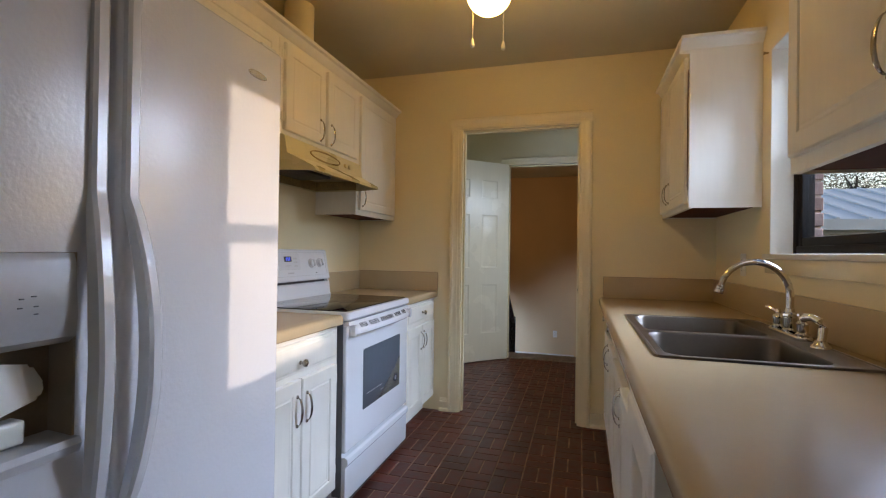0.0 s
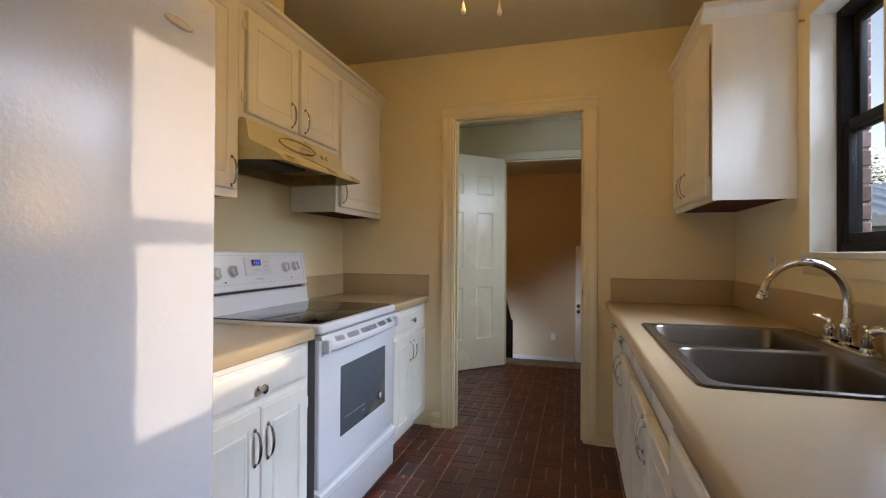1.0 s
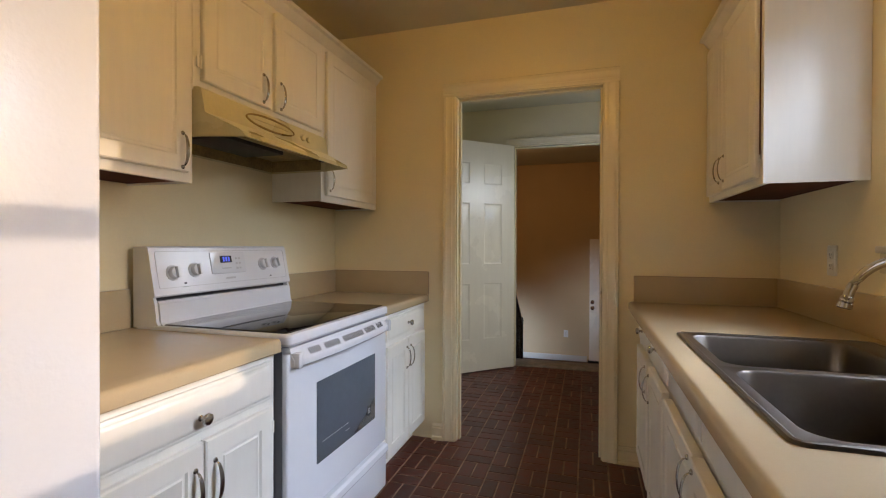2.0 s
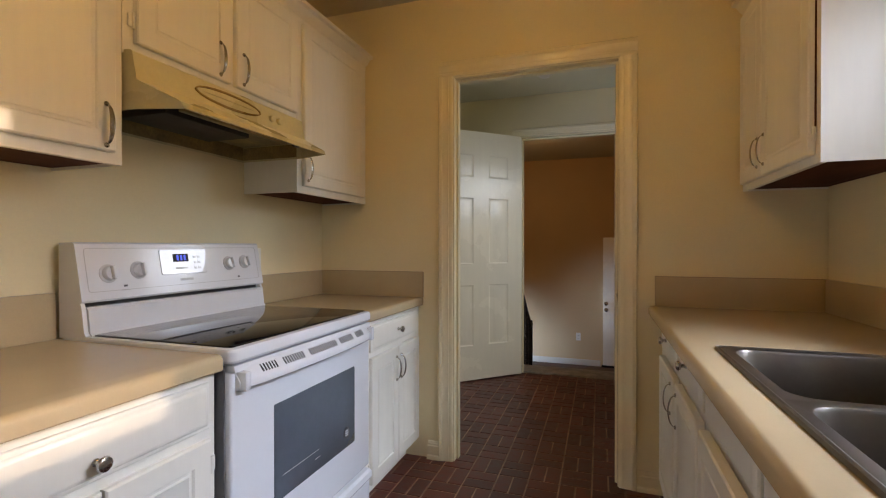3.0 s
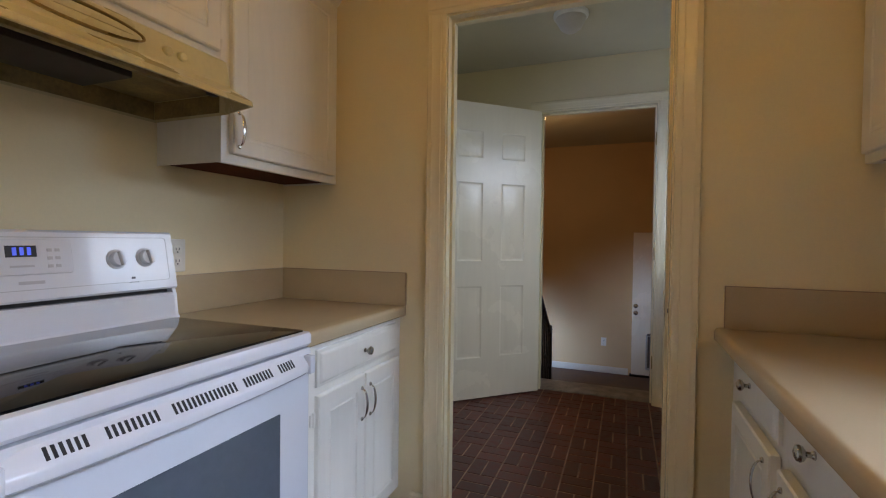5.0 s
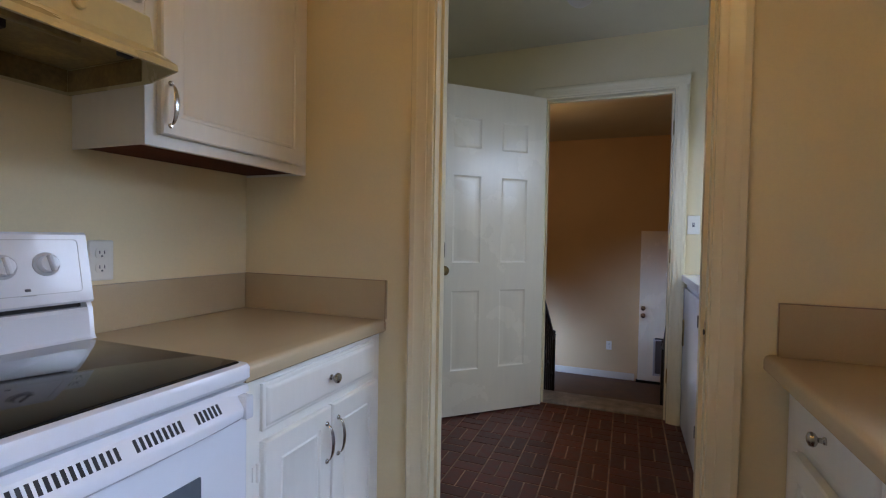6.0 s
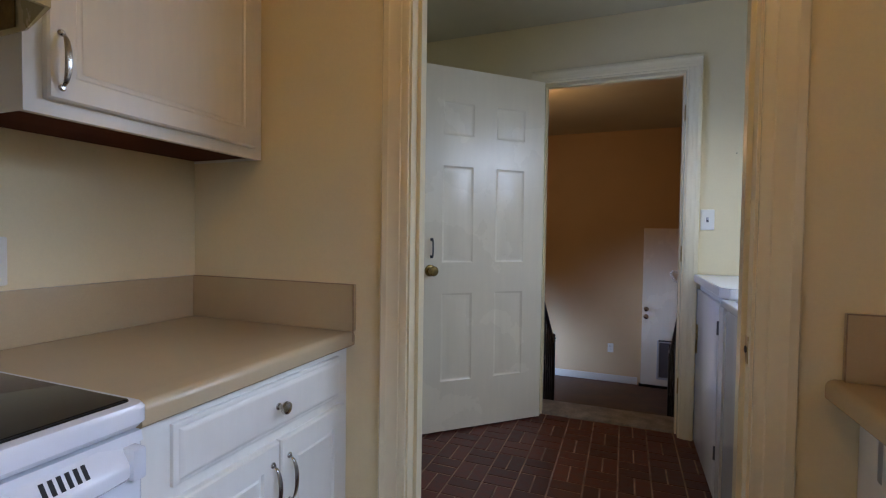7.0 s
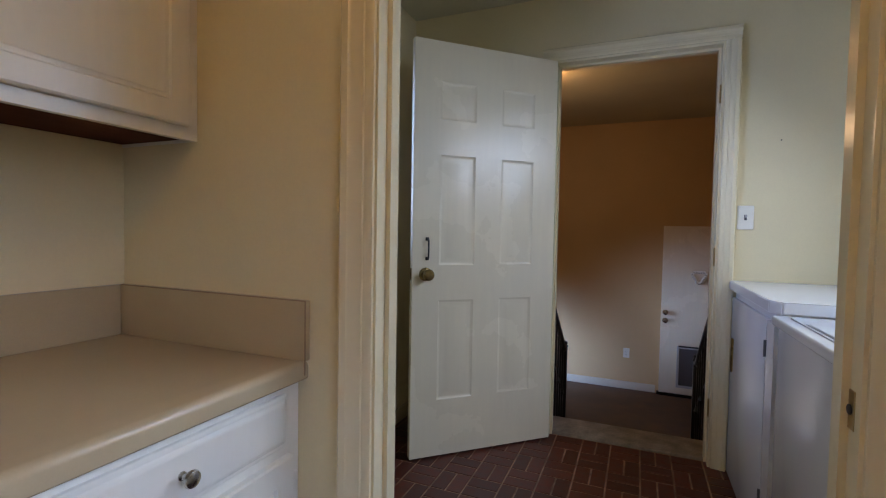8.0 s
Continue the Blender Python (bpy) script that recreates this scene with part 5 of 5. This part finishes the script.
# ---- outside ----
GZ = -0.95
bm = bmesh.new()
box(bm, -400, 400, -400, 400, GZ - 1.0, GZ)
whole("ground", bm, GROUND, "dry grassy yard", "ground", "structure")
nb = thing("neighbour_house", (7.5, 13.0, GZ), "low white house with a ribbed metal roof", "house")
bm = bmesh.new()
box(bm, 2.6, 14.0, 11.4, 17.0, GZ, 1.62)
part("wall", bm, SIDING, nb)
bm = bmesh.new()
prism(bm, [(10.6, 1.78), (10.6, 1.86), (14.2, 2.86), (17.8, 1.86), (17.8, 1.78), (14.2, 2.76)], "x", 2.2, 14.4)
roof = part("roof", bm, METALROOF, nb)
for k in range(24):
    xk = 2.35 + 0.5 * k
    bm = bmesh.new()
    prism(bm, [(10.58, 1.86), (10.58, 1.895), (14.2, 2.895), (14.2, 2.86)], "x", xk, xk + 0.045)
    part("rib", bm, METALROOF, roof)
part("fascia", boxes((2.2, 14.4, 10.57, 10.60, 1.66, 1.86)), METALROOF, roof)
for k in range(3):
    xk = 3.5 + 2.6 * k
    d = part("window", boxes((xk, xk + 1.7, 11.36, 11.40, 0.2, 1.18)), REDPAINT, nb, "red painted shutter panel")
    part("window_trim", boxes((xk - 0.1, xk, 11.34, 11.40, 0.1, 1.28), (xk + 1.7, xk + 1.8, 11.34, 11.40, 0.1, 1.28), (xk + 0.5, xk + 1.2, 11.33, 11.359, 0.3, 1.1)), METALROOF, d)
part("post", boxes((4.25, 4.40, 10.70, 10.85, GZ, 1.78)), METALROOF, nb)


def tree(x, y, height, spread, seed):
    rnd = random.Random(seed)
    th = thing("tree", (x, y, GZ), "leafy yard tree behind the neighbouring roof", "tree", "trees beyond the yard")
    bm = bmesh.new()
    top = GZ + height
    tube(bm, [(x, y, GZ), (x + 0.1, y, GZ + height * 0.3), (x - 0.05, y + 0.1, GZ + height * 0.6), (x, y, top - 0.6)], [0.22, 0.17, 0.11, 0.03], 10)
    tips = []
    for k in range(11):
        a, f = rnd.uniform(0, 6.28), rnd.uniform(0.35, 0.85)
        b = Vector((x, y, GZ + height * f))
        e = b + Vector((math.cos(a), math.sin(a), rnd.uniform(0.2, 0.7))) * spread * rnd.uniform(0.5, 1.0)
        tube(bm, [b, b.lerp(e, 0.5) + Vector((0, 0, 0.12)), e], [0.07, 0.045, 0.015], 6)
        tips += [b.lerp(e, 0.55), e, b.lerp(e, 0.8)]
    part("trunk", bm, BARK, th)
    verts, faces = [], []
    for tp in tips:
        for _ in range(260):
            c = tp + Vector((rnd.gauss(0, 0.42), rnd.gauss(0, 0.42), rnd.gauss(0, 0.34))) * spread / 2.2
            u = Vector((rnd.gauss(0, 1), rnd.gauss(0, 1), rnd.gauss(0, 1))).normalized()
            w = u.orthogonal().normalized()
            s = rnd.uniform(0.035, 0.075)
            i = len(verts)
            verts += [c - u * s, c + w * s * 0.5, c + u * s, c - w * s * 0.5]
            faces.append((i, i + 1, i + 2, i + 3))
    me = bpy.data.meshes.new("crown")
    me.from_pydata([v - ORIGIN[th.name] for v in verts], [], faces)
    me.materials.append(LEAF)
    cr = new("crown", me)
    cr.parent = th
    tagged(cr, kind="stuff")
    return th


for k, (tx, ty, h, s) in enumerate(((6.6, 21.5, 5.4, 2.6), (11.0, 23.0, 6.0, 2.8), (9.0, 25.5, 6.6, 2.8), (15.5, 24.0, 6.2, 2.8), (4.2, 24.5, 5.8, 2.5))):
    tree(tx, ty, h, s, 20 + k)

# ---- bricks: the window's outer reveal, then the floor ----
wb = thing("wall_brick_face", (XE + T + 0.09, 2.8, GZ), "weathered red-brown brick outer face of the kitchen wall", "wall", kind="structure")
part("mortar", boxes((XE + T + 0.001, XE + T + 0.075, y1 + 0.006, Y2, GZ, 2.6), (XE + T + 0.001, XE + T + 0.075, -0.3, y0 - 0.006, GZ, 2.6), (XE + T + 0.001, XE + T + 0.075, y0 - 0.006, y1 + 0.006, GZ, z0 - 0.02), (XE + T + 0.001, XE + T + 0.075, y0 - 0.006, y1 + 0.006, z1 + 0.02, 2.6)), MORTAR, wb)
bm = bmesh.new()
box(bm, 0, 0.081, 0, 0.195, 0, 0.058, 0.003, 1)
wall_brick = finish("brick", bm, BRICKW)
rnd = random.Random(3)
for k in range(18):
    for j in range(2):
        b = new("brick", wall_brick)
        b.parent = wb
        b.location = Vector((XE + T + 0.002, y1 + 0.002 + rnd.uniform(-0.002, 0.002) + 0.205 * j, z0 - 0.08 + 0.068 * k)) - ORIGIN[wb.name]

# Basket-weave brick floor.
floor = thing("floor", (0, 3, 0), "dark red-brown basket-weave brick floor with pale joints", "floor", kind="structure")
part("mortar_bed", boxes((XW - T, XE + T, YB - T, Y2 + T, -0.13, -0.0030)), MORTAR, floor)
PX, PY, GAP = 0.1475, 0.160, 0.0062
FX0, FY0 = 0.0355, 4.273


def brick_mesh(w, l):
    bm = bmesh.new()
    loft(bm, [[(x, y, z) for x, y in ((d, d), (w - d, d), (w - d, l - d), (d, l - d))] for d, z in ((0, -0.012), (0, -0.0022), (0.0022, 0.0))], True, False)
    return finish("brick", bm, BRICKF)


UPR = brick_mesh(PX / 2 - GAP, PY - GAP)
FLAT = brick_mesh(PX - GAP, PY / 2 - GAP)
rnd = random.Random(8)
singles, rest = [], []
for i in range(-10, 8):
    for j in range(-44, 8):
        xa, ya = FX0 + PX * i, FY0 + PY * j
        if xa < XW - 0.2 or xa > 1.15 or ya + PY > Y2 + 0.10 or ya < -2.5:
            continue
        upright = (i + j) % 2 == 0
        for k in range(2):
            at = (xa + GAP / 2 + (PX / 2 * k if upright else 0), ya + GAP / 2 + (0 if upright else PY / 2 * k))
            near = -0.62 < xa + PX / 2 < 0.46 and 2.95 < ya + PY / 2 < 5.20
            (singles if near else rest).append((at, upright))
for at, up in singles:
    b = new("brick", UPR if up else FLAT)
    b.parent = floor
    b.location = Vector((at[0], at[1], rnd.uniform(-0.0008, 0.0))) - ORIGIN[floor.name]
verts, faces = [], []
for at, up in rest:
    w, l = (PX / 2 - GAP, PY - GAP) if up else (PX - GAP, PY / 2 - GAP)
    i = len(verts)
    for d, z in ((0, -0.012), (0, -0.0022), (0.0022, rnd.uniform(-0.0006, 0.0))):
        verts += [(at[0] + x, at[1] + y, z) for x, y in ((d, d), (w - d, d), (w - d, l - d), (d, l - d))]
    faces += [(i + 4 * r + c, i + 4 * r + (c + 1) % 4, i + 4 * r + 4 + (c + 1) % 4, i + 4 * r + 4 + c) for r in (0, 1) for c in range(4)]
    faces.append((i + 8, i + 9, i + 10, i + 11))
me = bpy.data.meshes.new("brick_field")
me.from_pydata([Vector(v) - ORIGIN[floor.name] for v in verts], [], faces)
me.materials.append(BRICKF)
bf = new("brick_field", me)
bf.parent = floor
tagged(bf, kind="stuff")
